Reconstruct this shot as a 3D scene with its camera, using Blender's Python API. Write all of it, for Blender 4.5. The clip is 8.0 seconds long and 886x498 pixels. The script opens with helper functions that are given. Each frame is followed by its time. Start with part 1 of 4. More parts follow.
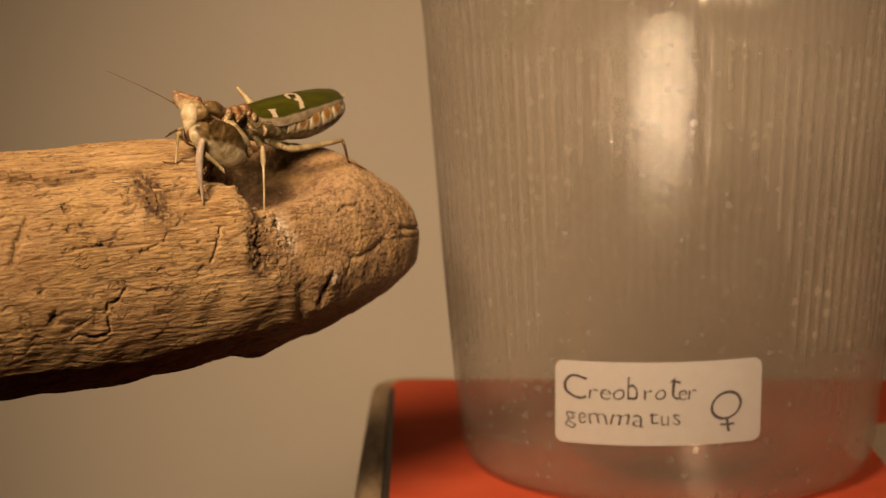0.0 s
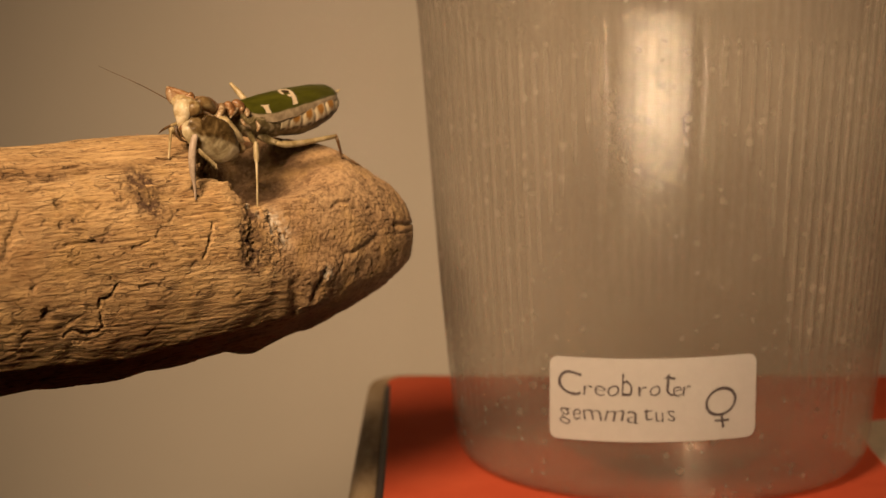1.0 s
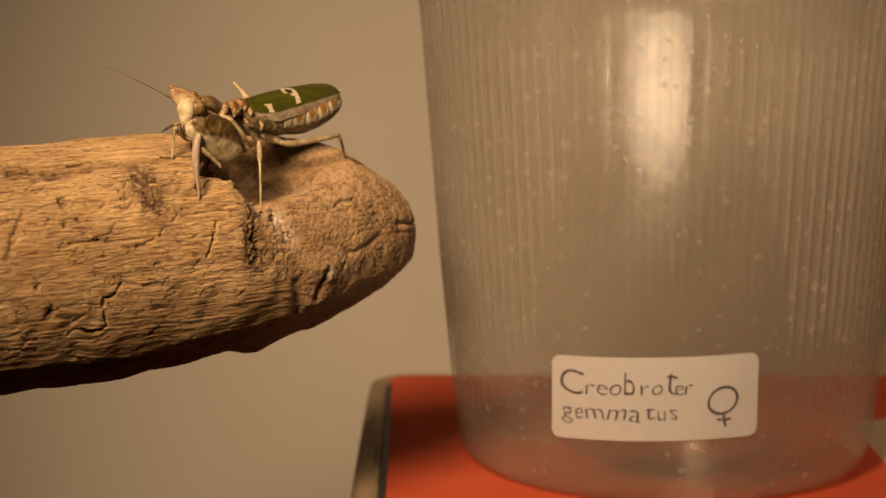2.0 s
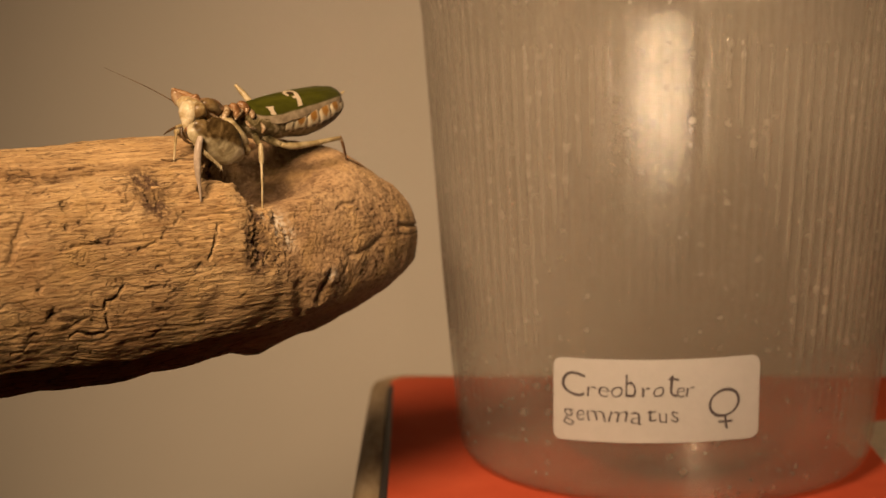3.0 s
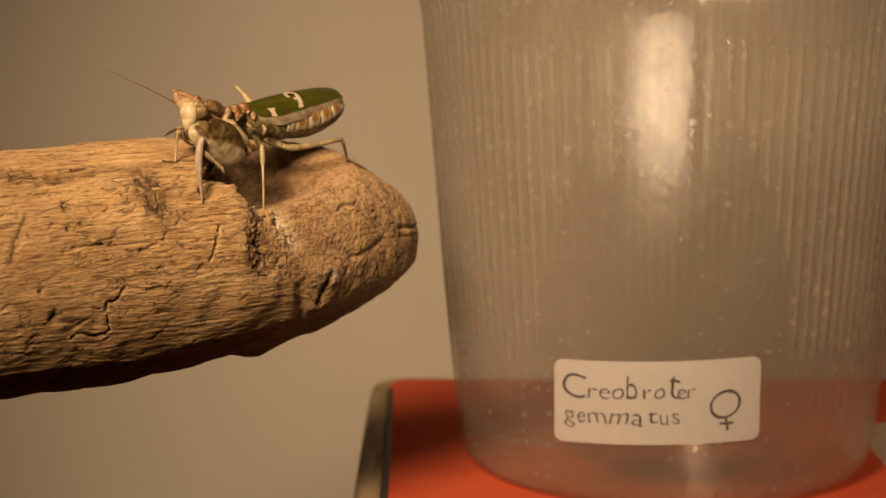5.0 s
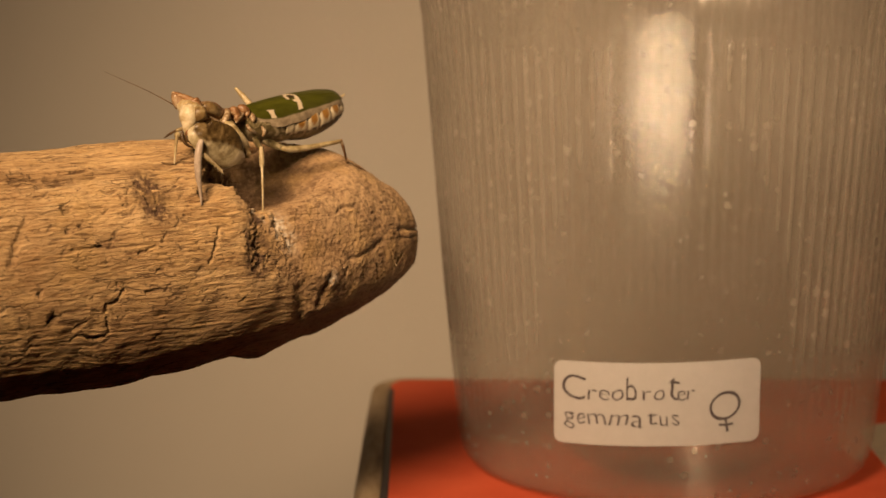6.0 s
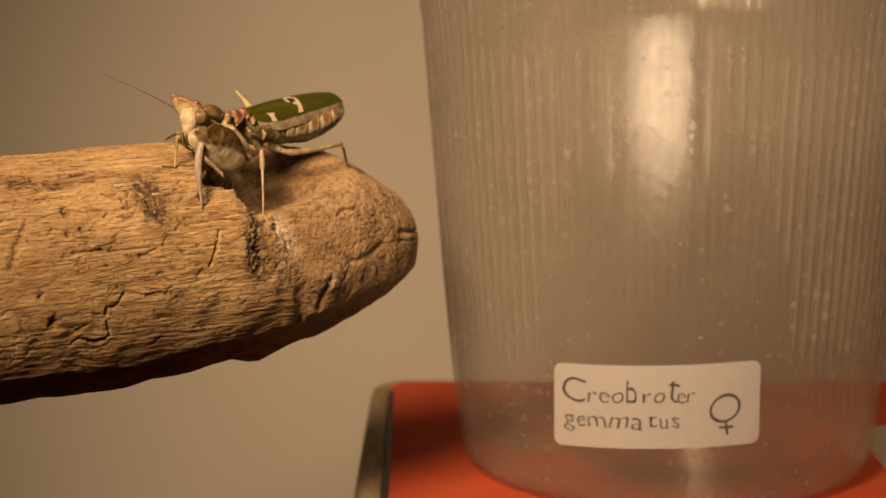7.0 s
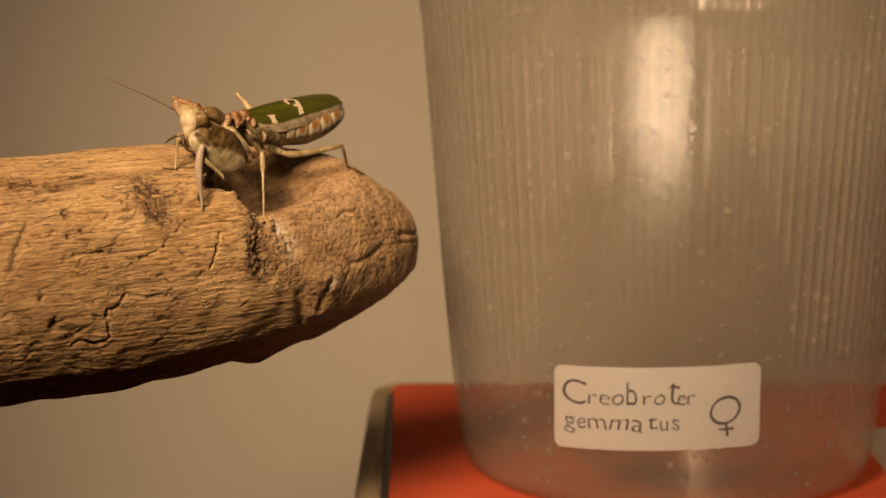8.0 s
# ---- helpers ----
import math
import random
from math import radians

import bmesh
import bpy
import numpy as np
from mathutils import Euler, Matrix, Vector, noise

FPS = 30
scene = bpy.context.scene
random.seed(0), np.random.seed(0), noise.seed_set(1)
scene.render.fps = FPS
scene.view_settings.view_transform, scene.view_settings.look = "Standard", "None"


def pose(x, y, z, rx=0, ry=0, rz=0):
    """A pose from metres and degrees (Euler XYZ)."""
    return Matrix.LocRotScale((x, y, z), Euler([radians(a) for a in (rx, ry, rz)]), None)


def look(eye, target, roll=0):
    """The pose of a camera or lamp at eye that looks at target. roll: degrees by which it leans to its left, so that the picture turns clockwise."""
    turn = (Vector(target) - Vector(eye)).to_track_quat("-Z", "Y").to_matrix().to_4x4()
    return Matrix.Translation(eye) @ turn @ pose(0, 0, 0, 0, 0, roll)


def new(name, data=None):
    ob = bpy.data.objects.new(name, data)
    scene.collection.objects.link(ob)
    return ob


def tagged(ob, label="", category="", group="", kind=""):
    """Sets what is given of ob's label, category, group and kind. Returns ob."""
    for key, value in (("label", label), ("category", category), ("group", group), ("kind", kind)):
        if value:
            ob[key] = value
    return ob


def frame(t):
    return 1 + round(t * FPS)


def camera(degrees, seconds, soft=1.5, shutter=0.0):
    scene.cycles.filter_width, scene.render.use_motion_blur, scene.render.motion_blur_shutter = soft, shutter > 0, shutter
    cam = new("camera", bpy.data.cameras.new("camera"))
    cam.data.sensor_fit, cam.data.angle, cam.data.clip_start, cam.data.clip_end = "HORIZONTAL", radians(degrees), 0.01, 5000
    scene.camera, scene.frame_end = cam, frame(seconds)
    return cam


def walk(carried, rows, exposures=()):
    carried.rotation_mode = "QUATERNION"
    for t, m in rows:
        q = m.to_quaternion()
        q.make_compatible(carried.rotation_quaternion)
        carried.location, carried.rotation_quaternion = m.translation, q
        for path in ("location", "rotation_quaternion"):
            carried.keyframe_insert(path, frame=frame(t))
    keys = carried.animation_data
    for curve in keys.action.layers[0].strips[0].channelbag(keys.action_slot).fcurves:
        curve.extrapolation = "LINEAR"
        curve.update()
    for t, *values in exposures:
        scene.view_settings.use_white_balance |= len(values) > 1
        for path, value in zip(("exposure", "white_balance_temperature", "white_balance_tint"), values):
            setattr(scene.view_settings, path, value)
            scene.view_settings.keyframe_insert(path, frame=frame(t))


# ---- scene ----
# ---- camera ----
cam = camera(23.5, 8.0)
cam.data.dof.use_dof = True
cam.data.dof.focus_distance = 0.360
cam.data.dof.aperture_fstop = 27.0

PATH = [
    (0, (0.00050, 0.00018, 0.11267), (-0.00013, 0.39550, 0.05167), -0.016),
    (0.5, (0.00169, 0.00026, 0.11228), (0.00053, 0.39557, 0.05121), -0.040),
    (1, (0.00207, 0.00055, 0.11224), (0.00099, 0.39582, 0.05087), -0.035),
    (1.5, (0.00121, 0.00034, 0.11194), (0.00068, 0.39561, 0.05061), -0.011),
    (3, (0.00104, -0.00001, 0.11287), (0.00021, 0.39521, 0.05121), -0.009),
    (3.5, (0.00114, 0.00014, 0.11269), (0.00029, 0.39541, 0.05135), -0.021),
    (4, (0.00060, 0.00009, 0.11235), (0.00006, 0.39541, 0.05139), -0.007),
    (4.5, (0.00000, 0.00000, 0.11200), (0.00000, 0.39540, 0.05150), -0.000),
    (6, (0.00091, 0.00014, 0.11306), (0.00011, 0.39542, 0.05179), -0.033),
    (6.5, (0.00053, 0.00010, 0.11335), (0.00005, 0.39538, 0.05206), -0.023),
    (7, (0.00083, 0.00000, 0.11355), (0.00007, 0.39529, 0.05234), -0.026),
    (7.5, (0.00070, -0.00024, 0.11316), (0.00006, 0.39513, 0.05249), -0.041),
    (8, (0.00041, -0.00004, 0.11341), (0.00002, 0.39533, 0.05271), -0.026),
]
walk(cam, [(t, look(e, g, r)) for t, e, g, r in PATH])

# ---- light ----
LAMP_COLOUR = (1.0, 0.655, 0.38)


def lamp(name, place, target, size, power):
    data = bpy.data.lights.new(name, "AREA")
    data.shape, data.size, data.energy, data.color = "DISK", size, power, LAMP_COLOUR
    ob = new(name, data)
    ob.matrix_world = look(place, target)
    return ob


def beam(name, place, target, radius, degrees, power):
    data = bpy.data.lights.new(name, "SPOT")
    data.shadow_soft_size, data.spot_size, data.spot_blend, data.energy, data.color = radius, radians(degrees), 1.0, power, LAMP_COLOUR
    ob = new(name, data)
    ob.matrix_world = look(place, target)
    return ob


# a shaded desk lamp above and left of the camera, and a small round lamp on the camera
beam("desk_lamp_light", (-0.150, -0.008, 0.316), (0.045, 0.60, -0.020), 0.078, 42, 17.0)
round_lamp = lamp("camera_lamp_light", (0.048, -0.03, 0.114), (0.048, 0.49, 0.070), 0.072, 0.0095)
round_lamp.data.spread = radians(22)
round_lamp.data.color = (1.0, 0.73, 0.49)

world = bpy.data.worlds.new("room")
scene.world = world
world.use_nodes = True
world.node_tree.nodes["Background"].inputs[0].default_value = (1.0, 0.72, 0.45, 1)
world.node_tree.nodes["Background"].inputs[1].default_value = 0.013


# ---- materials ----
class Nodes:
    """A material's node tree with short calls."""

    def __init__(self, name):
        self.mat = bpy.data.materials.new(name)
        self.mat.use_nodes = True
        self.tree = self.mat.node_tree
        self.tree.nodes.clear()
        self.out = self.add("ShaderNodeOutputMaterial")

    def add(self, kind, **sockets):
        node = self.tree.nodes.new(kind)
        return node

    def link(self, a, b):
        self.tree.links.new(a, b)

    def set(self, node, key, value):
        if hasattr(value, "links"):
            self.link(value, node.inputs[key])
        else:
            node.inputs[key].default_value = value

    def coords(self, scale=(1, 1, 1), kind="Object"):
        tc = self.add("ShaderNodeTexCoord")
        mp = self.add("ShaderNodeMapping")
        self.link(tc.outputs[kind], mp.inputs["Vector"])
        mp.inputs["Scale"].default_value = scale
        return mp.outputs[0]

    def noise(self, vec, scale, detail=4.0, rough=0.55, distort=0.0):
        n = self.add("ShaderNodeTexNoise")
        self.link(vec, n.inputs["Vector"])
        n.inputs["Scale"].default_value = scale
        n.inputs["Detail"].default_value = detail
        n.inputs["Roughness"].default_value = rough
        n.inputs["Distortion"].default_value = distort
        return n.outputs["Fac"]

    def ramp(self, fac, stops):
        r = self.add("ShaderNodeValToRGB")
        self.link(fac, r.inputs[0])
        els = r.color_ramp.elements
        while len(els) < len(stops):
            els.new(0.5)
        for el, (pos, col) in zip(els, stops):
            el.position = pos
            el.color = (*col, 1) if len(col) == 3 else col
        return r.outputs["Color"]

    def mix(self, fac, a, b, blend="MIX"):
        m = self.add("ShaderNodeMix")
        m.data_type, m.blend_type = "RGBA", blend
        self.set(m, 0, fac)
        for key, v in ((6, a), (7, b)):
            self.set(m, key, v if hasattr(v, "links") else (*v, 1))
        return m.outputs[2]

    def math(self, op, a, b=0.0):
        m = self.add("ShaderNodeMath")
        m.operation = op
        self.set(m, 0, a)
        self.set(m, 1, b)
        return m.outputs[0]

    def attr(self, name):
        a = self.add("ShaderNodeAttribute")
        a.attribute_name = name
        return a.outputs["Fac"]

    def bump(self, height, strength, distance):
        b = self.add("ShaderNodeBump")
        self.link(height, b.inputs["Height"])
        b.inputs["Strength"].default_value = strength
        b.inputs["Distance"].default_value = distance
        return b.outputs["Normal"]

    def bsdf(self, colour, rough=0.5, normal=None, **more):
        p = self.add("ShaderNodeBsdfPrincipled")
        self.set(p, "Base Color", colour if hasattr(colour, "links") else (*colour, 1))
        self.set(p, "Roughness", rough)
        if normal:
            self.link(normal, p.inputs["Normal"])
        for key, v in more.items():
            self.set(p, key.replace("_", " "), v)
        return p.outputs[0]

    def done(self, shader):
        self.link(shader, self.out.inputs["Surface"])
        return self.mat


def wood_material():
    n = Nodes("weathered_wood")
    along = n.coords((60, 420, 420))
    even = n.coords()
    streak = n.noise(along, 1.0, 6, 0.6, 0.4)
    broad = n.noise(even, 45, 5, 0.6)
    grit = n.noise(even, 900, 4, 0.6)
    base = n.ramp(streak, [(0.25, (0.36, 0.235, 0.110)), (0.5, (0.56, 0.395, 0.203)), (0.75, (0.66, 0.495, 0.28))])
    tint = n.ramp(broad, [(0.3, (0.62, 0.50, 0.40)), (0.48, (0.95, 0.93, 0.90)), (0.62, (1.08, 1.06, 1.0)), (0.75, (1.0, 0.88, 0.70))])
    base = n.mix(0.8, base, tint, "MULTIPLY")
    base = n.mix(n.attr("lobe"), base, n.ramp(broad, [(0.25, (0.26, 0.165, 0.082)), (0.5, (0.42, 0.278, 0.144)), (0.75, (0.53, 0.38, 0.215))]))
    # real stains, cracks and pits, plus the shade painted into the hollow
    stain_shade = n.math("MULTIPLY", n.attr("stain_shade"), n.ramp(n.noise(even, 700, 3, 0.7), [(0.28, (0, 0, 0)), (0.52, (1, 1, 1))]))
    dash = n.ramp(n.noise(n.coords((160, 1500, 1500)), 1.0, 3, 0.6, 0.5), [(0.36, (1, 1, 1)), (0.42, (0, 0, 0))])
    base = n.mix(n.math("MULTIPLY", dash, 0.8), base, (0.15, 0.080, 0.034))
    speck = n.ramp(n.noise(even, 780, 3, 0.6), [(0.30, (1, 1, 1)), (0.37, (0, 0, 0))])
    base = n.mix(n.math("MULTIPLY", speck, 0.7), base, (0.10, 0.055, 0.028))
    warp = n.add("ShaderNodeVectorMath")
    warp.operation = "ADD"
    n.link(n.coords((75, 620, 620)), warp.inputs[0])
    shift = n.add("ShaderNodeTexNoise")
    n.link(even, shift.inputs["Vector"])
    shift.inputs["Scale"].default_value = 260
    shift.inputs["Detail"].default_value = 4
    n.link(shift.outputs["Color"], warp.inputs[1])
    cell = n.add("ShaderNodeTexVoronoi")
    cell.feature = "DISTANCE_TO_EDGE"
    n.link(warp.outputs[0], cell.inputs["Vector"])
    cell.inputs["Scale"].default_value = 1.0
    fissure = n.ramp(cell.outputs["Distance"], [(0.0, (1, 1, 1)), (0.04, (0, 0, 0))])
    where = n.ramp(n.noise(even, 120, 4, 0.6), [(0.50, (0, 0, 0)), (0.62, (1, 1, 1))])
    fissure = n.math("MULTIPLY", n.math("MULTIPLY", fissure, where), n.math("SUBTRACT", 1.0, n.math("MULTIPLY", n.attr("lobe"), 0.6)))
    base = n.mix(n.math("MULTIPLY", fissure, 0.55), base, (0.09, 0.048, 0.022))
    fibre = n.ramp(n.noise(n.coords((240, 2300, 2300)), 1.0, 4, 0.65, 0.4), [(0.36, (0.60, 0.50, 0.40)), (0.50, (0.97, 0.95, 0.92)), (0.64, (1.16, 1.15, 1.12))])
    base = n.mix(n.math("MULTIPLY", n.math("SUBTRACT", 1.0, n.attr("lobe")), 0.8), base, fibre, "MULTIPLY")
    base = n.mix(stain_shade, base, (0.098, 0.054, 0.030))
    freckle = n.ramp(n.noise(even, 1150, 4, 0.7), [(0.40, (1, 1, 1)), (0.54, (0, 0, 0))])
    base = n.mix(n.math("MULTIPLY", n.math("MULTIPLY", freckle, n.attr("lobe")), 0.55), base, (0.17, 0.095, 0.045))
    yellow = n.ramp(n.noise(even, 150, 4, 0.6), [(0.50, (0, 0, 0)), (0.68, (1, 1, 1))])
    base = n.mix(n.math("MULTIPLY", yellow, 0.35), base, (0.60, 0.40, 0.15))
    base = n.mix(n.math("MULTIPLY", n.attr("chalk"), 1.0), base, (0.74, 0.67, 0.55))
    fine = n.noise(n.coords((170, 1500, 1500)), 1.0, 5, 0.65, 0.3)
    height = n.math("SUBTRACT", n.math("ADD", n.math("MULTIPLY", n.math("MULTIPLY", fine, 0.6), n.math("SUBTRACT", 1.0, n.math("MULTIPLY", n.attr("lobe"), 0.7))), n.math("MULTIPLY", grit, 0.35)), n.math("MULTIPLY", fissure, 0.3))
    return n.done(n.bsdf(base, 0.82, n.bump(height, 1.0, 0.0015), Diffuse_Roughness=0.9))


def wall_material():
    n = Nodes("painted_wall")
    v = n.coords()
    col = n.ramp(n.noise(v, 6, 3), [(0.3, (0.50, 0.475, 0.41)), (0.7, (0.535, 0.51, 0.445))])
    return n.done(n.bsdf(col, 0.9, n.bump(n.noise(v, 220, 4), 0.15, 0.001)))


def red_card_material():
    n = Nodes("red_card")
    v = n.coords()
    col = n.ramp(n.noise(v, 60, 5), [(0.3, (0.62, 0.105, 0.048)), (0.7, (0.70, 0.130, 0.060))])
    return n.done(n.bsdf(col, 0.85, n.bump(n.noise(v, 300, 3), 0.1, 0.0005), Specular_IOR_Level=0.06))


def grey_edge_material():
    n = Nodes("worn_card_edge")
    v = n.coords((120, 25, 120))
    col = n.ramp(n.noise(v, 1.3, 5, 0.7), [(0.33, (0.17, 0.105, 0.050)), (0.47, (0.38, 0.28, 0.16)), (0.68, (0.52, 0.41, 0.27))])
    return n.done(n.bsdf(col, 0.7))


def plain(name, colour, rough=0.5, wobble=0.12, scale=400, **more):
    n = Nodes(name)
    v = n.coords()
    dark = tuple(c * (1 - wobble) for c in colour)
    light = tuple(min(1, c * (1 + wobble)) for c in colour)
    f = n.noise(v, scale, 4)
    return n.done(n.bsdf(n.ramp(f, [(0.3, dark), (0.7, light)]), rough, n.bump(f, 0.15, 0.0003), **more))


def frosted_material():
    """Thin frosted plastic: some light straight through, some blurred, some scattered, a glossy skin."""
    n = Nodes("frosted_plastic")
    v = n.coords()
    haze = n.noise(v, 70, 5, 0.6)
    dots = n.add("ShaderNodeTexVoronoi")
    smear = n.add("ShaderNodeTexNoise")
    n.link(v, smear.inputs["Vector"])
    smear.inputs["Scale"].default_value = 900
    nudge = n.add("ShaderNodeVectorMath")
    nudge.operation = "SCALE"
    n.link(smear.outputs["Color"], nudge.inputs[0])
    nudge.inputs["Scale"].default_value = 0.0014
    moved = n.add("ShaderNodeVectorMath")
    n.link(v, moved.inputs[0])
    n.link(nudge.outputs[0], moved.inputs[1])
    n.link(moved.outputs[0], dots.inputs["Vector"])
    dots.inputs["Scale"].default_value = 430
    pick = n.add("ShaderNodeSeparateColor")
    n.link(dots.outputs["Color"], pick.inputs[0])
    size = n.math("MULTIPLY", n.math("SUBTRACT", pick.outputs[0], 0.30), 0.80)
    spot = n.add("ShaderNodeClamp")
    n.link(n.math("MULTIPLY", n.math("SUBTRACT", size, dots.outputs["Distance"]), 3.0), spot.inputs[0])
    clusters = n.ramp(n.noise(v, 55, 4, 0.6), [(0.38, (0.05, 0.05, 0.05)), (0.56, (1, 1, 1))])
    dust = n.math("MULTIPLY", n.math("MULTIPLY", spot.outputs[0], 0.75), clusters)
    clear = n.add("ShaderNodeBsdfTransparent")
    clear.inputs[0].default_value = (0.98, 0.97, 0.95, 1)
    blur = n.add("ShaderNodeBsdfRefraction")
    blur.inputs["Color"].default_value = (0.97, 0.96, 0.94, 1)
    blur.inputs["IOR"].default_value = 1.03
    blur.inputs["Roughness"].default_value = 0.32
    milk = n.add("ShaderNodeBsdfTranslucent")
    milk.inputs[0].default_value = (0.80, 0.735, 0.63, 1)
    chalk = n.add("ShaderNodeBsdfDiffuse")
    chalk.inputs[0].default_value = (0.78, 0.715, 0.61, 1)
    gloss = n.add("ShaderNodeBsdfGlossy")
    gloss.inputs["Roughness"].default_value = 0.14

    def blend(fac, a, b):
        m = n.add("ShaderNodeMixShader")
        n.set(m, 0, fac)
        n.link(a, m.inputs[1])
        n.link(b, m.inputs[2])
        return m.outputs[0]

    through_it = blend(0.11, clear.outputs[0], blur.outputs[0])
    scatter = blend(0.42, milk.outputs[0], chalk.outputs[0])
    amount = n.math("ADD", n.math("MULTIPLY", haze, 0.16), n.math("MULTIPLY", dust, 0.26))
    body = blend(n.math("ADD", n.math("ADD", amount, n.math("MULTIPLY", n.attr("thick"), 0.18)), 0.04), through_it, scatter)
    facing = n.add("ShaderNodeLayerWeight")
    facing.inputs[0].default_value = 0.5
    skin = n.math("ADD", n.math("MULTIPLY", n.math("POWER", facing.outputs["Facing"], 5.0), 0.22), 0.075)
    return n.done(blend(skin, body, gloss.outputs[0]))


def wing_material():
    n = Nodes("green_wing")
    v = n.coords((200, 700, 700))
    green = n.ramp(n.noise(v, 1.2, 5), [(0.3, (0.055, 0.060, 0.005)), (0.7, (0.100, 0.104, 0.011))])
    col = n.mix(n.attr("edge"), green, n.ramp(n.noise(n.coords(), 900, 3), [(0.35, (0.30, 0.24, 0.155)), (0.65, (0.50, 0.41, 0.28))]))
    col = n.mix(n.attr("cream"), col, (0.78, 0.66, 0.48))
    col = n.mix(n.attr("dark"), col, (0.06, 0.035, 0.02))
    return n.done(n.bsdf(col, 0.38, n.bump(n.noise(v, 2.5, 3), 0.25, 0.0002)))


def mottled(name, a, b, c, scale=600, rough=0.4):
    n = Nodes(name)
    v = n.coords()
    f = n.noise(v, scale, 3, 0.6, 0.6)
    col = n.ramp(f, [(0.36, a), (0.5, b), (0.62, c)])
    patch = n.ramp(n.noise(v, scale * 0.45, 4, 0.65, 0.8), [(0.44, (1, 1, 1)), (0.60, (0, 0, 0))])
    col = n.mix(n.math("MULTIPLY", patch, 0.55), col, tuple(0.6 * p + 0.4 * q for p, q in zip(a, b)))
    return n.done(n.bsdf(col, rough, n.bump(n.noise(v, 2500, 3), 0.3, 0.0003)))


def banded_material():
    n = Nodes("banded_abdomen")
    v = n.coords()
    f = n.noise(v, 900, 3)
    light = n.ramp(f, [(0.3, (0.66, 0.56, 0.36)), (0.7, (0.84, 0.75, 0.54))])
    col = n.mix(n.attr("band"), light, (0.40, 0.20, 0.04))
    col = n.mix(n.attr("under"), col, n.ramp(f, [(0.35, (0.15, 0.12, 0.055)), (0.65, (0.32, 0.27, 0.15))]))
    col = n.mix(n.math("MULTIPLY", n.attr("seam_dark"), 0.85), col, (0.045, 0.028, 0.014))
    return n.done(n.bsdf(col, 0.42, n.bump(f, 0.2, 0.0002)))


WOOD = wood_material()
WALL = wall_material()
DIM = plain("brown_wallpaper", (0.10, 0.077, 0.058), 0.9, 0.15, 25)
RED = red_card_material()
EDGE = grey_edge_material()
DARK_LINE = plain("dark_print", (0.03, 0.02, 0.022), 0.6)
WHITE_PRINT = plain("pale_print", (0.62, 0.55, 0.42), 0.5)
FROST = frosted_material()
PAPER = plain("label_paper", (0.505, 0.49, 0.465), 0.9, 0.03)
INK = plain("black_ink", (0.085, 0.068, 0.070), 0.7)
TABLE = plain("table_wood", (0.022, 0.018, 0.014), 0.5, 0.3, 30)
WING = wing_material()
BODY = mottled("mottled_body", (0.085, 0.065, 0.025), (0.20, 0.16, 0.075), (0.52, 0.44, 0.28), 620)
HEADM = mottled("pale_head", (0.29, 0.18, 0.07), (0.50, 0.40, 0.21), (0.66, 0.58, 0.39), 480)
CROWN = mottled("brown_crown", (0.17, 0.075, 0.028), (0.33, 0.18, 0.075), (0.60, 0.47, 0.30), 620)
FACE = mottled("cream_face", (0.46, 0.35, 0.18), (0.66, 0.57, 0.37), (0.80, 0.73, 0.55), 700)
KNOB = mottled("cream_knob", (0.17, 0.095, 0.04), (0.34, 0.235, 0.125), (0.62, 0.51, 0.35), 900)
FOOT = mottled("translucent_foot", (0.34, 0.265, 0.20), (0.48, 0.39, 0.30), (0.60, 0.51, 0.41), 700)
LEG = mottled("pale_leg", (0.28, 0.205, 0.09), (0.49, 0.395, 0.21), (0.64, 0.54, 0.34), 420)
DARK = mottled("dark_claw", (0.05, 0.03, 0.015), (0.12, 0.07, 0.03), (0.2, 0.12, 0.05), 900)
NEAR_EYE = mottled("olive_eye", (0.12, 0.07, 0.025), (0.23, 0.155, 0.06), (0.40, 0.31, 0.16), 560, 0.4)
EYE = mottled("eye", (0.16, 0.085, 0.04), (0.34, 0.22, 0.12), (0.56, 0.46, 0.30), 420, 0.3)
BAND = banded_material()


def femur_material():
    n = Nodes("olive_femur")
    v = n.coords()
    f = n.noise(v, 500, 4, 0.65, 0.8)
    dark = n.ramp(f, [(0.36, (0.060, 0.036, 0.012)), (0.52, (0.12, 0.078, 0.028)), (0.66, (0.23, 0.16, 0.070))])
    pale = n.ramp(f, [(0.34, (0.28, 0.22, 0.11)), (0.52, (0.46, 0.39, 0.23)), (0.66, (0.62, 0.54, 0.36))])
    return n.done(n.bsdf(n.mix(n.attr("pale"), dark, pale), 0.4, n.bump(f, 0.2, 0.0003)))


FEMUR = femur_material()


# ---- mesh helpers ----
def mesh_object(name, verts, faces, material, parent=None, label="", smooth=True, attrs=None):
    me = bpy.data.meshes.new(name)
    me.from_pydata([tuple(v) for v in verts], [], faces)
    me.update()
    if smooth:
        me.shade_smooth()
    for key, values in (attrs or {}).items():
        a = me.attributes.new(key, "FLOAT", "POINT")
        a.data.foreach_set("value", np.asarray(values, dtype=np.float32))
    me.materials.append(material)
    ob = new(name, me)
    ob.parent = parent
    return tagged(ob, label) if label else ob


def part(name, bm, material, parent=None, label="", smooth=True):
    me = bpy.data.meshes.new(name)
    bm.to_mesh(me)
    bm.free()
    if smooth:
        me.shade_smooth()
    me.materials.append(material)
    ob = new(name, me)
    ob.parent = parent
    return tagged(ob, label) if label else ob


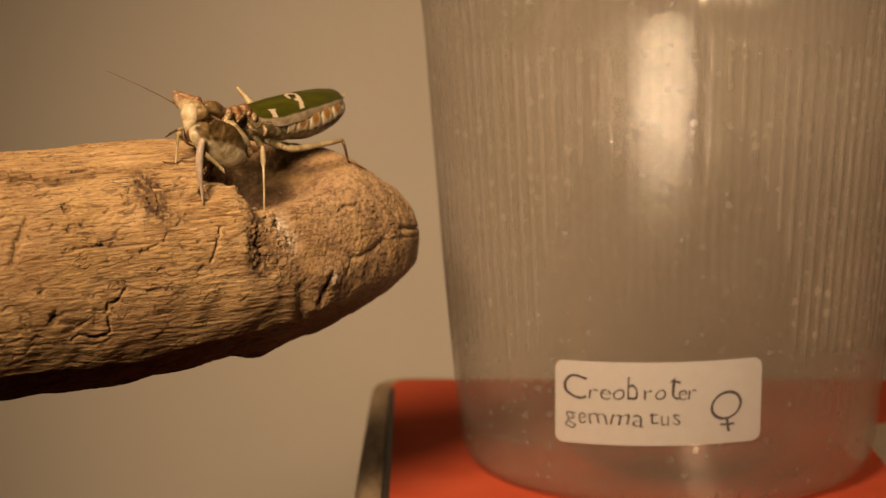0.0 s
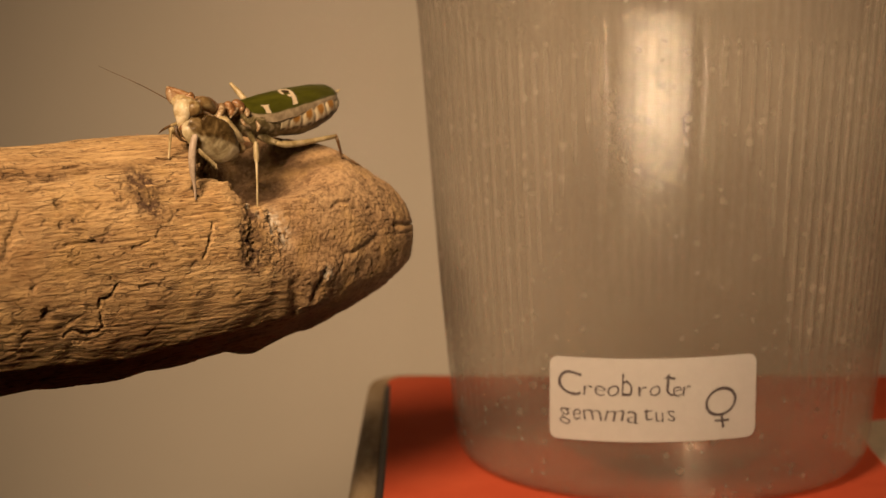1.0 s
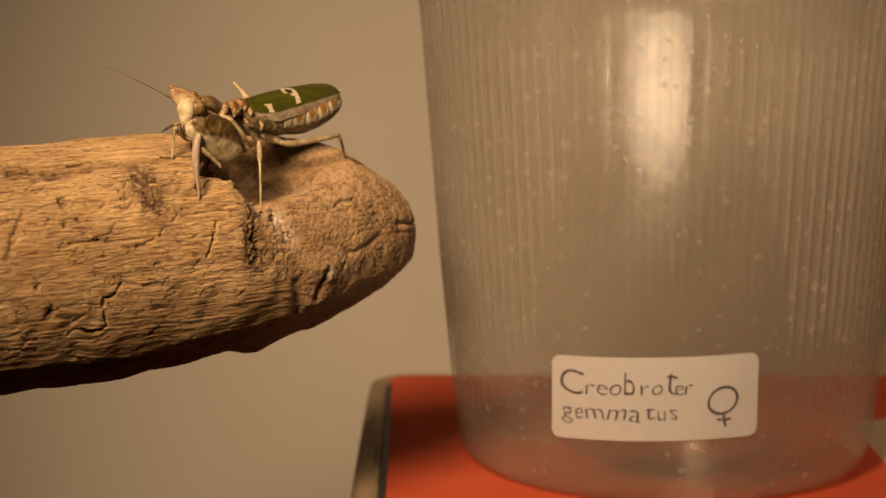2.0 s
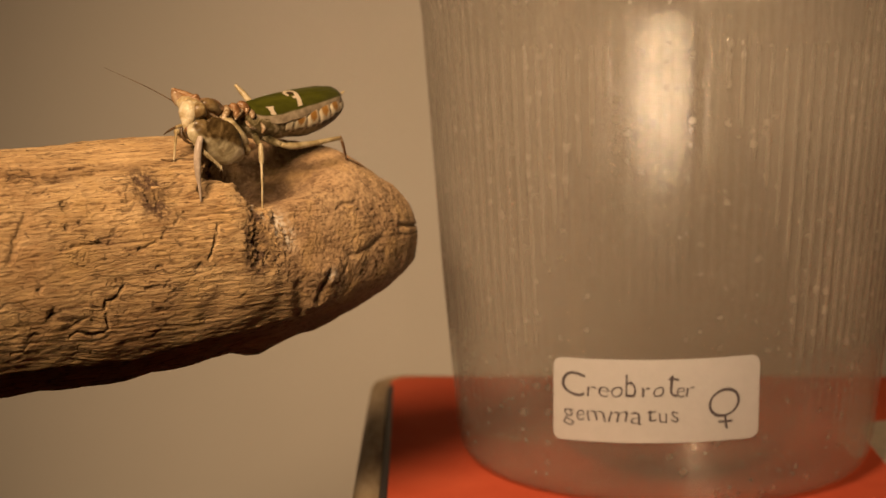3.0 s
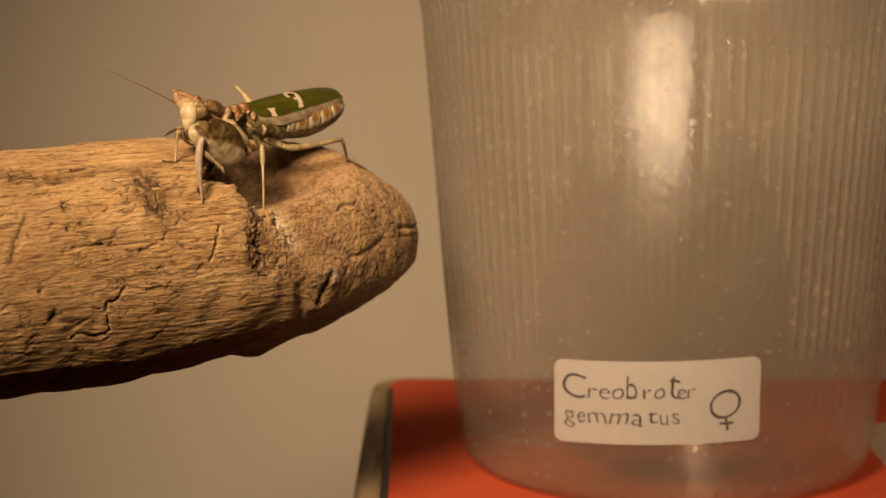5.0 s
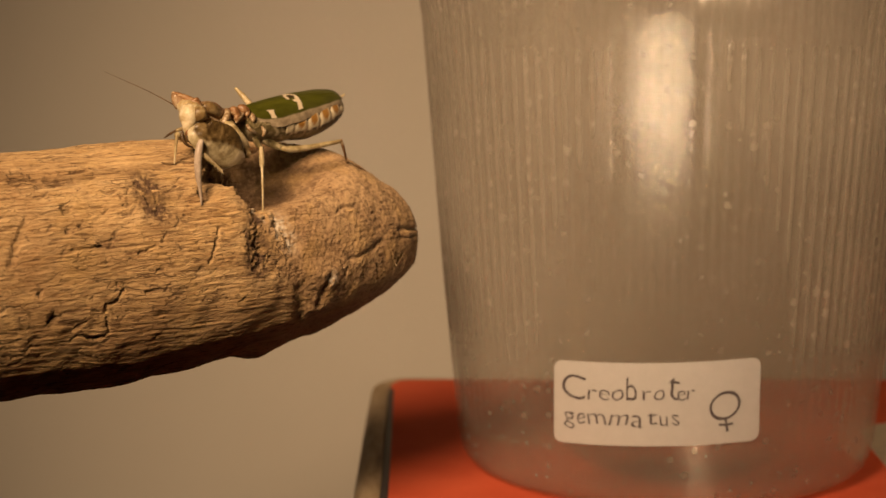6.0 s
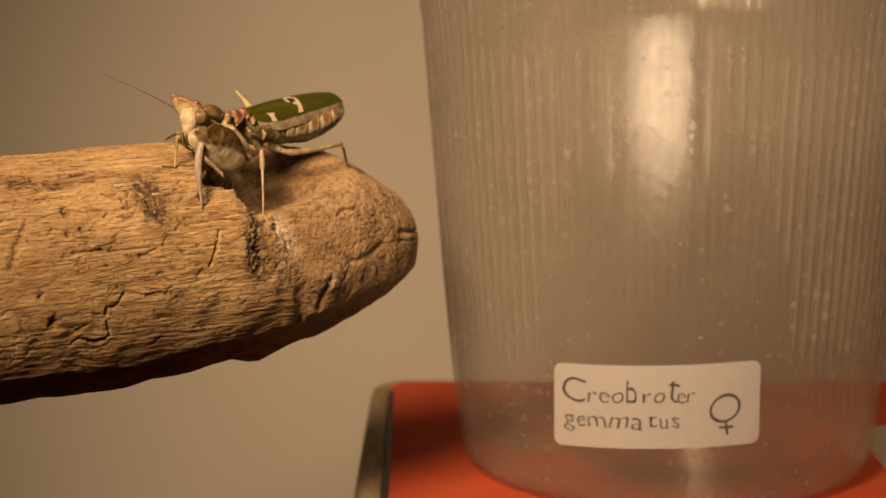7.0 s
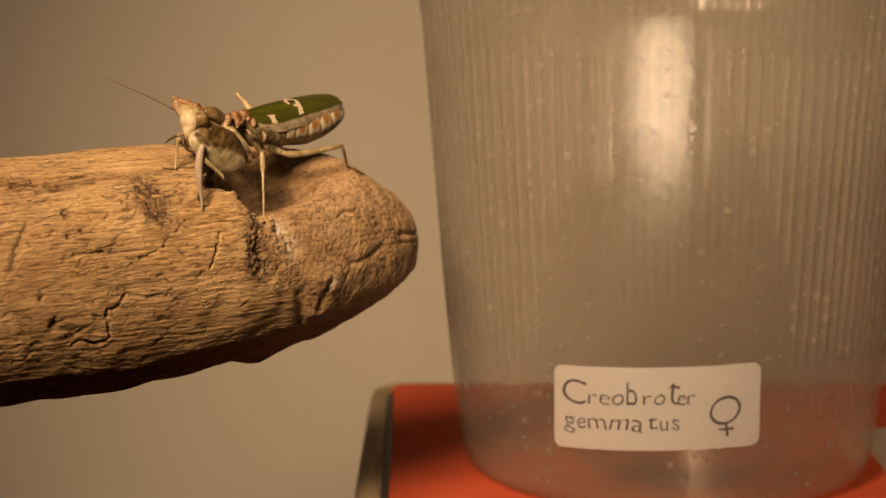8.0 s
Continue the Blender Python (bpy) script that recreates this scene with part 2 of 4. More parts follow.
def box_bm(x0, x1, y0, y1, z0, z1, bevel=0.0, segments=3):
    bm = bmesh.new()
    bmesh.ops.create_cube(bm, size=1)
    for v in bm.verts:
        v.co = Vector(((x0 + x1) / 2 + v.co.x * (x1 - x0), (y0 + y1) / 2 + v.co.y * (y1 - y0), (z0 + z1) / 2 + v.co.z * (z1 - z0)))
    if bevel:
        bmesh.ops.bevel(bm, geom=bm.edges[:], offset=bevel, segments=segments, profile=0.5, affect="EDGES")
    return bm


def smooth_curve(points, count):
    """Catmull-Rom through the points (rows of numbers)."""
    p = np.asarray(points, dtype=float)
    p = np.vstack([2 * p[0] - p[1], p, 2 * p[-1] - p[-2]])
    t = np.linspace(0, len(p) - 3 - 1e-9, count)
    i = t.astype(int)
    f = (t - i)[:, None]
    a, b, c, d = p[i], p[i + 1], p[i + 2], p[i + 3]
    return 0.5 * (2 * b + (c - a) * f + (2 * a - 5 * b + 4 * c - d) * f**2 + (3 * b - a - 3 * c + d) * f**3)


def tube_data(points, radii, count=24, around=14, up=(0, 0, 1), unit=0.001):
    """A closed limb through points; radii: (across, along up) at each point."""
    radii = [(r, r) if np.isscalar(r) else r for r in radii]
    both = smooth_curve(np.hstack([np.asarray(points, float), np.asarray(radii, float)]), count)
    c, r = both[:, :3], np.clip(both[:, 3:], 0.02, None)
    t = np.gradient(c, axis=0)
    t /= np.linalg.norm(t, axis=1)[:, None]
    s = np.cross(t, np.asarray(up, float))
    s /= np.linalg.norm(s, axis=1)[:, None] + 1e-9
    u = np.cross(s, t)
    a = np.linspace(0, 2 * np.pi, around, endpoint=False)
    ring = c[:, None] + s[:, None] * (np.cos(a)[None, :, None] * r[:, None, :1]) + u[:, None] * (np.sin(a)[None, :, None] * r[:, None, 1:])
    verts = np.vstack([ring.reshape(-1, 3), c[:1] - t[:1] * r[0].min() * 0.6, c[-1:] + t[-1:] * r[-1].min() * 0.6]) * unit
    faces = []
    for i in range(count - 1):
        for j in range(around):
            k = (j + 1) % around
            faces.append((i * around + j, i * around + k, (i + 1) * around + k, (i + 1) * around + j))
    n = count * around
    for j in range(around):
        k = (j + 1) % around
        faces.append((n, k, j))
        faces.append((n + 1, (count - 1) * around + j, (count - 1) * around + k))
    return verts, faces


def limb(name, points, radii, material, parent, label="", count=24, around=14, up=(0, 0, 1)):
    """A limb in mm, its skin a little uneven where it is thick."""
    v, f = tube_data(points, radii, count, around, up)
    thick = min(1.0, max(r if np.isscalar(r) else max(r) for r in radii) / 1.2)
    v = v + (0.00007 * thick * fractal(v[:, 0] * 1700, v[:, 1] * 1700, v[:, 2] * 1700, 2))[:, None]
    return mesh_object(name, v, f, material, parent, label)


def hash3(i, j, k):
    h = (i * 374761393 + j * 668265263 + k * 2147483647 + 1013904223) & 0xFFFFFFFF
    h = ((h ^ (h >> 13)) * 1274126177) & 0xFFFFFFFF
    return ((h ^ (h >> 16)) & 0xFFFF) / 65535.0


def value_noise(x, y, z):
    """Smooth noise from -1 to 1 on arrays."""
    i, j, k = (np.floor(v).astype(np.int64) for v in (x, y, z))
    f, g, h = (v - np.floor(v) for v in (x, y, z))
    f, g, h = (v * v * (3 - 2 * v) for v in (f, g, h))
    total = 0
    for a in (0, 1):
        for b in (0, 1):
            for c in (0, 1):
                total = total + hash3(i + a, j + b, k + c) * (f if a else 1 - f) * (g if b else 1 - g) * (h if c else 1 - h)
    return total * 2 - 1


def fractal(x, y, z, octaves=4):
    total, amp = 0, 1.0
    for o in range(octaves):
        total = total + amp * value_noise(x + 17.3 * o, y - 9.1 * o, z + 4.7 * o)
        x, y, z, amp = x * 2.03, y * 2.03, z * 2.03, amp * 0.5
    return total


def gap_to(u, v, line):
    """Distance from each (u, v) to a broken line."""
    best = np.full(u.shape, 1e9)
    for (a, b), (c, d) in zip(line[:-1], line[1:]):
        k = np.clip(((u - a) * (c - a) + (v - b) * (d - b)) / ((c - a) ** 2 + (d - b) ** 2 + 1e-9), 0, 1)
        best = np.minimum(best, np.hypot(u - a - k * (c - a), v - b - k * (d - b)))
    return best


def smoothstep(a, b, x):
    t = np.clip((x - a) / (b - a), 0, 1)
    return t * t * (3 - 2 * t)


# ---- room ----
def room():
    wall = part("wall_back", box_bm(-1.6, 1.6, 0.62, 0.70, -0.85, 1.7), WALL, smooth=False)
    tagged(wall, "plain beige painted wall behind the wood and the cup", "wall", kind="structure")
    for name, b in (("wall_left", (-1.7, -1.6, -1.6, 0.7, -0.85, 1.7)), ("wall_right", (1.6, 1.7, -1.6, 0.7, -0.85, 1.7)), ("wall_front", (-1.7, 1.7, -1.7, -1.6, -0.85, 1.7))):
        tagged(part(name, box_bm(*b), DIM, smooth=False), "plain dark brown wall of a dim room", "wall", kind="structure")
    tagged(part("floor", box_bm(-1.7, 1.7, -1.7, 0.7, -0.95, -0.85), TABLE, smooth=False), "near-black wooden floor", "floor", kind="structure")
    tagged(part("ceiling", box_bm(-1.7, 1.7, -1.7, 0.7, 1.7, 1.8), DIM, smooth=False), "plain dark brown ceiling of a dim room", "ceiling", kind="structure")
    table = new("table")
    tagged(table, "near-black wooden table under the red box", "table")
    part("tabletop", box_bm(-0.6, 0.6, -0.25, 0.61, -0.105, -0.075, 0.003), TABLE, table)
    for x in (-0.55, 0.55):
        for y in (-0.2, 0.56):
            part("leg", box_bm(x - 0.025, x + 0.025, y - 0.025, y + 0.025, -0.85, -0.105, 0.002), TABLE, table)


# ---- the red box ----
def red_box():
    box = new("cardboard_box")
    box.location = (0, 0, -0.077)
    tagged(box, "red cardboard box with worn pale edges under the cup", "box")
    # plan with round corners, the top edge rolled over
    x0, x1, y0, y1, rad = -0.0143, 0.175, 0.392, 0.5297, 0.006
    plan = []
    for cx, cy, a0 in ((x1 - rad, y1 - rad, 0), (x0 + rad, y1 - rad, 90), (x0 + rad, y0 + rad, 180), (x1 - rad, y0 + rad, 270)):
        for k in range(9):
            a = radians(a0 + 90 * k / 8)
            plan.append((cx, cy, math.cos(a), math.sin(a)))
    rings = [(rad, 0.002)] + [(rad - 0.003 * (1 - math.cos(w)), 0.072 + 0.003 * math.sin(w)) for w in np.linspace(0, math.pi / 2, 6)]
    verts = [(cx + r * a, cy + r * b, z) for r, z in rings for cx, cy, a, b in plan]
    n = len(plan)
    faces = [(i * n + j, i * n + (j + 1) % n, (i + 1) * n + (j + 1) % n, (i + 1) * n + j) for i in range(len(rings) - 1) for j in range(n)]
    faces += [tuple(range((len(rings) - 1) * n, len(rings) * n)), tuple(range(n - 1, -1, -1))]
    mesh_object("body", verts, faces, RED, box, smooth=False)
    v, f = tube_data([(-14.5, 396, 71.4), (-14.9, 450, 71.7), (-15.3, 516, 72.2), (-14.6, 523, 72.3), (-12.3, 527.2, 72.4), (-6.0, 528.4, 72.6), (20, 528.4, 72.4), (90, 528.4, 72.4), (168, 528.4, 72.4)], [4.0, 3.6, 2.9, 2.7, 2.6, 2.4, 2.3, 2.3, 2.3], 90, 16)
    mesh_object("worn_edge", v, f, EDGE, box, "grey worn rolled edge")
    v, f = tube_data([(-11.7, 397, 74.5), (-12.1, 450, 74.5), (-12.9, 510, 74.5), (-12.6, 517, 74.5)], [1.0, 0.95, 0.8, 0.3], 40, 8)
    mesh_object("dark_line", v, f, DARK_LINE, box, "dark printed line")
    for x, y, r in ((-9.6, 404.5, 1.2), (-7.4, 401, 1.6)):
        a = np.linspace(0, 2 * np.pi, 20, endpoint=False)
        top = [((x + r * math.cos(t)) / 1000, (y + 1.8 * r * math.sin(t)) / 1000, 0.07525) for t in a]
        low = [(p[0], p[1], 0.0749) for p in top]
        faces = [tuple(range(20))] + [(i, 20 + i, 20 + (i + 1) % 20, (i + 1) % 20) for i in range(20)]
        mesh_object("printed_spot", top + low, faces, WHITE_PRINT, box, smooth=False)
    a = np.linspace(0, 2 * np.pi, 40, endpoint=False)
    top = [(0.123 + 0.029 * math.copysign(abs(math.cos(t)) ** 0.4, math.cos(t)), 0.453 + 0.027 * math.copysign(abs(math.sin(t)) ** 0.4, math.sin(t)), 0.07525) for t in a]
    low = [(p[0], p[1], 0.0749) for p in top]
    faces = [tuple(range(40))] + [(i, 40 + i, 40 + (i + 1) % 40, (i + 1) % 40) for i in range(40)]
    mesh_object("printed_panel", top + low, faces, WHITE_PRINT, box, "pale printed panel", smooth=False)


# ---- the cup ----
CUP = (0.0475, 0.4462)
CUP_BASE, CUP_TAPER, CUP_STEP, CUP_TOP = 0.0437, 0.081, 0.0936, 0.128


def cup_radius(z):
    return CUP_BASE + CUP_TAPER * z


def cup():
    ob = new("plastic_cup")
    ob.location = (CUP[0], CUP[1], -0.0005)
    tagged(ob, "frosted ribbed plastic cup with a white label standing on the box", "cup")
    around, rings = 1536, 44
    a = np.linspace(0, 2 * np.pi, around, endpoint=False)
    facing = math.atan2(-CUP[1], -CUP[0])
    off = np.abs((a - facing + np.pi) % (2 * np.pi) - np.pi)
    wave = (0.5 + 0.5 * np.cos(a * 112)) ** 1.4
    # the profile: outside from the foot up, over the lip, inside back down
    profile = []
    for t in np.linspace(0, 1, 9):
        w = t * math.pi / 2
        profile.append((cup_radius(0) - 0.006 + 0.006 * math.sin(w), -0.0014 + 0.006 * (1 - math.cos(w)), 0.0))
    for z in list(np.linspace(0.0065, CUP_STEP - 0.004, 24)) + [CUP_STEP - 0.0025, CUP_STEP - 0.0012]:
        profile.append((cup_radius(z), z, smoothstep(0.004, 0.045, z)))
    for z, d in ((CUP_STEP - 0.0006, 0.00005), (CUP_STEP, 0.0001), (CUP_STEP + 0.001, 0.0003), (CUP_STEP + 0.002, 0.0006), (CUP_STEP + 0.0035, 0.0009), (CUP_STEP + 0.006, 0.0011), (CUP_STEP + 0.01, 0.0012), (CUP_TOP - 0.004, 0.0012), (CUP_TOP - 0.0035, 0.003), (CUP_TOP, 0.0034)):
        profile.append((cup_radius(z) + 0.3 * d, z, 1.0 if z < CUP_TOP - 0.005 else 0.0))
    split = next(i for i, (r, z, g) in enumerate(profile) if z > CUP_TOP - 0.0045)

    def shell(name, outside, closed, text=""):
        """A ring of wall: outside from below up, inside back down; closed: with a floor."""
        both = outside + [(r - 0.0009, max(z, -0.0004), -g) for r, z, g in outside[::-1]]
        verts, thick = [], []
        for r, z, g in both:
            # the ribs end at the step in front and run on above it at the sides
            g_top = np.maximum(smoothstep(CUP_STEP - 0.0008, CUP_STEP - 0.006, z), smoothstep(math.radians(34), math.radians(58), off))
            if g < 0:  # flutes inside, but for a smooth strip at the back
                back = np.abs((a - facing - np.pi - radians(3.4) + np.pi) % (2 * np.pi) - np.pi)
                r = r - 0.66 * r * (1 - np.clip(math.cos(radians(10.5)) / np.cos(np.clip(back, 0, 1)), 0, 1))
                flute = -g * g_top * wave * smoothstep(math.radians(10.5), math.radians(13), back) * smoothstep(math.radians(30), math.radians(50), off)
                rr = r - 0.0002 * flute
            else:
                panel = np.interp(z, [0.0, 0.045, 0.065, 0.085], [30, 28, 18, 8.5])
                flute = g * g_top * wave * smoothstep(math.radians(panel), math.radians(panel + 4), off)
                rr = r + 0.0006 * flute
            thick.append(flute + 0 * a)
            verts.append(np.stack([rr * np.cos(a), rr * np.sin(a), np.full_like(a, z)], 1))
        verts = np.vstack(verts)
        n = len(both)
        faces = []
        for i in range(n - 1 if closed else n):
            k = (i + 1) % n
            faces += list(zip((i * around + idx).tolist(), (i * around + nxt).tolist(), (k * around + nxt).tolist(), (k * around + idx).tolist()))
        if closed:
            last = (n - 1) * around
            verts = np.vstack([verts, [[0, 0, -0.0008], [0, 0, 0.0002]]])
            thick.append([0, 0])
            c0, c1 = len(verts) - 2, len(verts) - 1
            faces += [(c0, int(k), int(j)) for j, k in zip(idx, nxt)]
            faces += [(c1, last + int(j), last + int(k)) for j, k in zip(idx, nxt)]
        return mesh_object(name, verts, faces, FROST, ob, text, attrs={"thick": np.concatenate(thick)})

    idx = np.arange(around)
    nxt = (idx + 1) % around
    profile[0] = (profile[0][0], -0.0014, 0)
    shell("body", profile[:split], True)
    shell("rim", profile[split:], False, "rolled clear rim")
    label(ob, facing)


def on_cup(s, z, lift, facing):
    """The place s metres round from the front at height z on the cup's skin; the label sits a little askew."""
    z = z + 0.030 * (s + 0.0018) + 0.00095
    r = cup_radius(z) + lift
    w = facing + s / cup_radius(z)
    return (r * math.cos(w), r * math.sin(w), z)


LABEL = (-0.0223, 0.0188, 0.0117, 0.0284)  # from, to (round the cup), low, high


def label(ob, facing):
    s0, s1, z0, z1 = LABEL
    nu, nv, rad = 48, 20, 0.0017
    verts, faces = [], []
    grid = {}
    for j in range(nv + 1):
        for i in range(nu + 1):
            s, z = s0 + (s1 - s0) * i / nu, z0 + (z1 - z0) * j / nv
            # rounded corners: pull the outermost cells in
            cx, cz = min(max(s, s0 + rad), s1 - rad), min(max(z, z0 + rad), z1 - rad)
            d = math.hypot(s - cx, z - cz)
            if d > rad:
                s, z = cx + (s - cx) * rad / d, cz + (z - cz) * rad / d
            tilt = 0.012 * (s - (s0 + s1) / 2)
            grid[i, j] = len(verts)
            verts.append(on_cup(s, z + tilt, 0.00022, facing))
    m = len(verts)
    low = []
    for v in verts[:m]:
        k = 1 - 0.00018 / math.hypot(v[0], v[1])
        low.append((v[0] * k, v[1] * k, v[2]))
    verts += low
    for j in range(nv):
        for i in range(nu):
            q = (grid[i, j], grid[i + 1, j], grid[i + 1, j + 1], grid[i, j + 1])
            faces.append(q)
            faces.append(tuple(m + k for k in q[::-1]))
    edge = [(i, 0) for i in range(nu)] + [(nu, j) for j in range(nv)] + [(i, nv) for i in range(nu, 0, -1)] + [(0, j) for j in range(nv, 0, -1)]
    for e, f in zip(edge, edge[1:] + edge[:1]):
        faces.append((grid[e], m + grid[e], m + grid[f], grid[f]))
    paper = mesh_object("label", verts, faces, PAPER, ob, "white paper label written by hand", smooth=False)
    # letter, from, width, foot, height
    word([("C", -0.02038, 0.00495, 0.02075, 0.00482), ("r", -0.01496, 0.00185, 0.02081, 0.00194), ("e", -0.01277, 0.00215, 0.02083, 0.00205), ("o", -0.01006, 0.00233, 0.02084, 0.00216), ("b", -0.00730, 0.00207, 0.02081, 0.00464), ("r", -0.00414, 0.00162, 0.02098, 0.00193), ("o", -0.00187, 0.00204, 0.02099, 0.00204), ("t", 0.00059, 0.00236, 0.02119, 0.00429), ("e", 0.00250, 0.00160, 0.02094, 0.00204), ("r", 0.00432, 0.00150, 0.02110, 0.00185)], paper, facing)
    word([("g", -0.02012, 0.00234, 0.01467, 0.00324), ("e", -0.01718, 0.00166, 0.01571, 0.00219), ("m", -0.01493, 0.00368, 0.01582, 0.00207), ("m", -0.01046, 0.00366, 0.01582, 0.00218), ("a", -0.00625, 0.00229, 0.01549, 0.00240), ("t", -0.00321, 0.00194, 0.01610, 0.00239), ("u", -0.00083, 0.00151, 0.01577, 0.00205), ("s", 0.00154, 0.00140, 0.01597, 0.00216)], paper, facing)
    symbol(paper, facing)


def word(letters, parent, facing):
    """Hand-set letters of the built-in font, bent onto the cup, each with its own size and place."""
    rng = random.Random(len(letters))
    verts, faces = [], []
    for ch, s, wide, z, high in letters:
        cu = bpy.data.curves.new("letter", "FONT")
        cu.body, cu.size, cu.offset, cu.resolution_u = ch, 1.0, -0.012, 6
        ob = bpy.data.objects.new("letter", cu)
        scene.collection.objects.link(ob)
        bpy.context.view_layer.update()
        me = bpy.data.meshes.new_from_object(ob.evaluated_get(bpy.context.evaluated_depsgraph_get()))
        pts = np.array([(v.co.x, v.co.y) for v in me.vertices])
        low, span = pts.min(0), pts.max(0) - pts.min(0)
        lean, bow = rng.uniform(-0.10, 0.16), rng.uniform(-0.06, 0.06)
        base = len(verts)
        for x, y in (pts - low) / span:
            ss = s + wide * (x + lean * (y - 0.5) + bow * math.sin(math.pi * y))
            verts.append(on_cup(ss, z + high * (y + 0.05 * math.sin(5 * x + s * 900)), 0.00034, facing))
        faces += [tuple(base + i for i in p.vertices) for p in me.polygons]
        bpy.data.objects.remove(ob)
        bpy.data.meshes.remove(me)
    mesh_object("writing", verts, faces, INK, parent, "black handwritten word", smooth=False)


def symbol(parent, facing):
    """The ring and cross drawn beside the words."""
    def stroke(points, wide):
        v, f = [], []
        for i, (s, z) in enumerate(points):
            a, b = points[max(i - 1, 0)], points[min(i + 1, len(points) - 1)]
            dx, dz = b[0] - a[0], b[1] - a[1]
            n = math.hypot(dx, dz)
            h = wide * (1 + 0.25 * math.sin(i * 0.35)) / 2
            for sign in (-1, 1):
                v.append(on_cup(s - sign * dz / n * h, z + sign * dx / n * h, 0.00034, facing))
        for i in range(len(points) - 1):
            f.append((2 * i, 2 * i + 2, 2 * i + 3, 2 * i + 1))
        return v, f
    ring = [(0.01171 + 0.00282 * math.cos(t), 0.01956 + 0.00261 * math.sin(t) + 0.0004 * math.cos(t)) for t in np.linspace(0.3, 6.7, 40)]
    verts, faces = [], []
    for pts, w in ((ring, 0.0005), ([(0.01188, 0.01693), (0.01202, 0.01567), (0.01228, 0.01428)], 0.00045), ([(0.01057, 0.01576), (0.01202, 0.01567), (0.01337, 0.01580)], 0.00042)):
        v, f = stroke(pts, w)
        faces += [tuple(len(verts) + i for i in q) for q in f]
        verts += v
    mesh_object("female_sign", verts, faces, INK, parent, "black drawn female sign", smooth=False)


# ---- the driftwood ----
LOG_POSE = pose(-0.07342, 0.34829, 0.05435, 0, 0, 42.45)
# along (mm), centre's height, radius
LOG_PLAN = [(-62, 0.5, 20.3), (-40, 0, 20.5), (0.7, -0.15, 20.7), (17, -0.59, 21.2), (34.6, -0.44, 21.3), (44.4, -0.23, 20.5), (53.2, -0.66, 19.7), (62.3, -0.64, 18.6),
            (67.6, -0.4, 17.3), (73, -0.73, 15.5), (78.3, -1.15, 13.3), (83.7, -1.5, 10.2), (86.8, -1.4, 7.1), (89.1, -1.25, 4.2), (90.3, -1.0, 1.4)]
RIM = [(40, 78), (36, 60), (33.5, 52), (34, 46), (36.5, 41), (39.6, 34), (41.0, 25), (41.6, 14), (41.2, 6), (40.4, -4), (44.5, -16), (48, -24), (50, -34), (50, -60)]
TRUNK_CRACKS = [([(10.7, -0.5), (9.2, -6.3), (7.3, -6.6), (7.7, -13.4), (8.5, -20.6), (6.0, -23.6), (2.7, -20.4), (1.6, -22.9)], 0.24, 0.6),
          ([(30.7, 21.6), (29.5, 14.1), (27.9, 6.9)], 0.25, 0.6), ([(-4.7, 35.3), (-7.2, 26.5), (-9.4, 15.6)], 0.62, 0.45),
          ([(-5.7, 59.1), (3, 56), (11.5, 55.3)], 0.22, 0.4), ([(-0.2, 52.3), (5.1, 52.8)], 0.22, 0.4), ([(1.9, 18.8), (6, 19.5), (10.8, 23.2)], 0.25, 0.4),
          ([(14.3, 14.7), (17.7, 17.1)], 0.3, 0.5), ([(14.8, -3.2), (17.4, -2.0)], 0.35, 0.5), ([(12, 62), (18, 58)], 0.25, 0.4)]
END_CRACKS = [([(48.0, -14), (49.2, -22), (50.3, -31.4)], 1.2, 0.6), ([(54.6, -9), (53.9, -16), (53.4, -24.0)], 0.8, 0.7), ([(69.5, 4.5), (67, 1.4), (63.5, -1.4), (60.5, -2.0)], 0.7, 0.42),
          ([(89.5, 17), (86.5, 15.8), (83, 14.2), (79.5, 13.6), (76, 12.6)], 0.6, 0.8), ([(86, 7), (79, 5.5), (75, 6.5)], 0.3, 0.25), ([(50, 34), (53, 33), (56, 37), (60, 35)], 0.25, 0.3), ([(58, 24), (60, 27), (63, 27)], 0.25, 0.3)]
CRACKS = TRUNK_CRACKS + END_CRACKS
TINY = random.Random(21)
for _ in range(70):
    a, b, w = TINY.uniform(-17, 36), TINY.uniform(-30, 68), TINY.uniform(0.5, 1.7)
    CRACKS.append(([(a - w, b + TINY.uniform(-3, 2)), (a + TINY.uniform(-0.4, 0.4), b + TINY.uniform(-1.5, 1.5)), (a + w, b + TINY.uniform(-2, 4))], TINY.uniform(0.10, 0.20), TINY.uniform(0.10, 0.28)))
for _ in range(34):
    a, b, w = TINY.uniform(44, 84), TINY.uniform(-28, 60), TINY.uniform(0.4, 1.5)
    CRACKS.append(([(a - w, b + TINY.uniform(-8, 8)), (a, b), (a + w, b + TINY.uniform(-8, 8))], TINY.uniform(0.13, 0.28), TINY.uniform(0.08, 0.22)))
PITS = [(2.9, 38.5, 0.7, 0.9), (1.8, 27.9, 0.6, 0.8), (-2.5, -10.5, 0.8, 0.8), (4.6, 30.0, 0.4, 0.6), (30.4, 39.5, 1.0, 1.6), (15, 40, 0.35, 0.5), (72, 30, 0.35, 0.5), (58, 45, 0.4, 0.5), (52, 24, 0.4, 0.5), (-5, 2, 0.4, 0.6)]


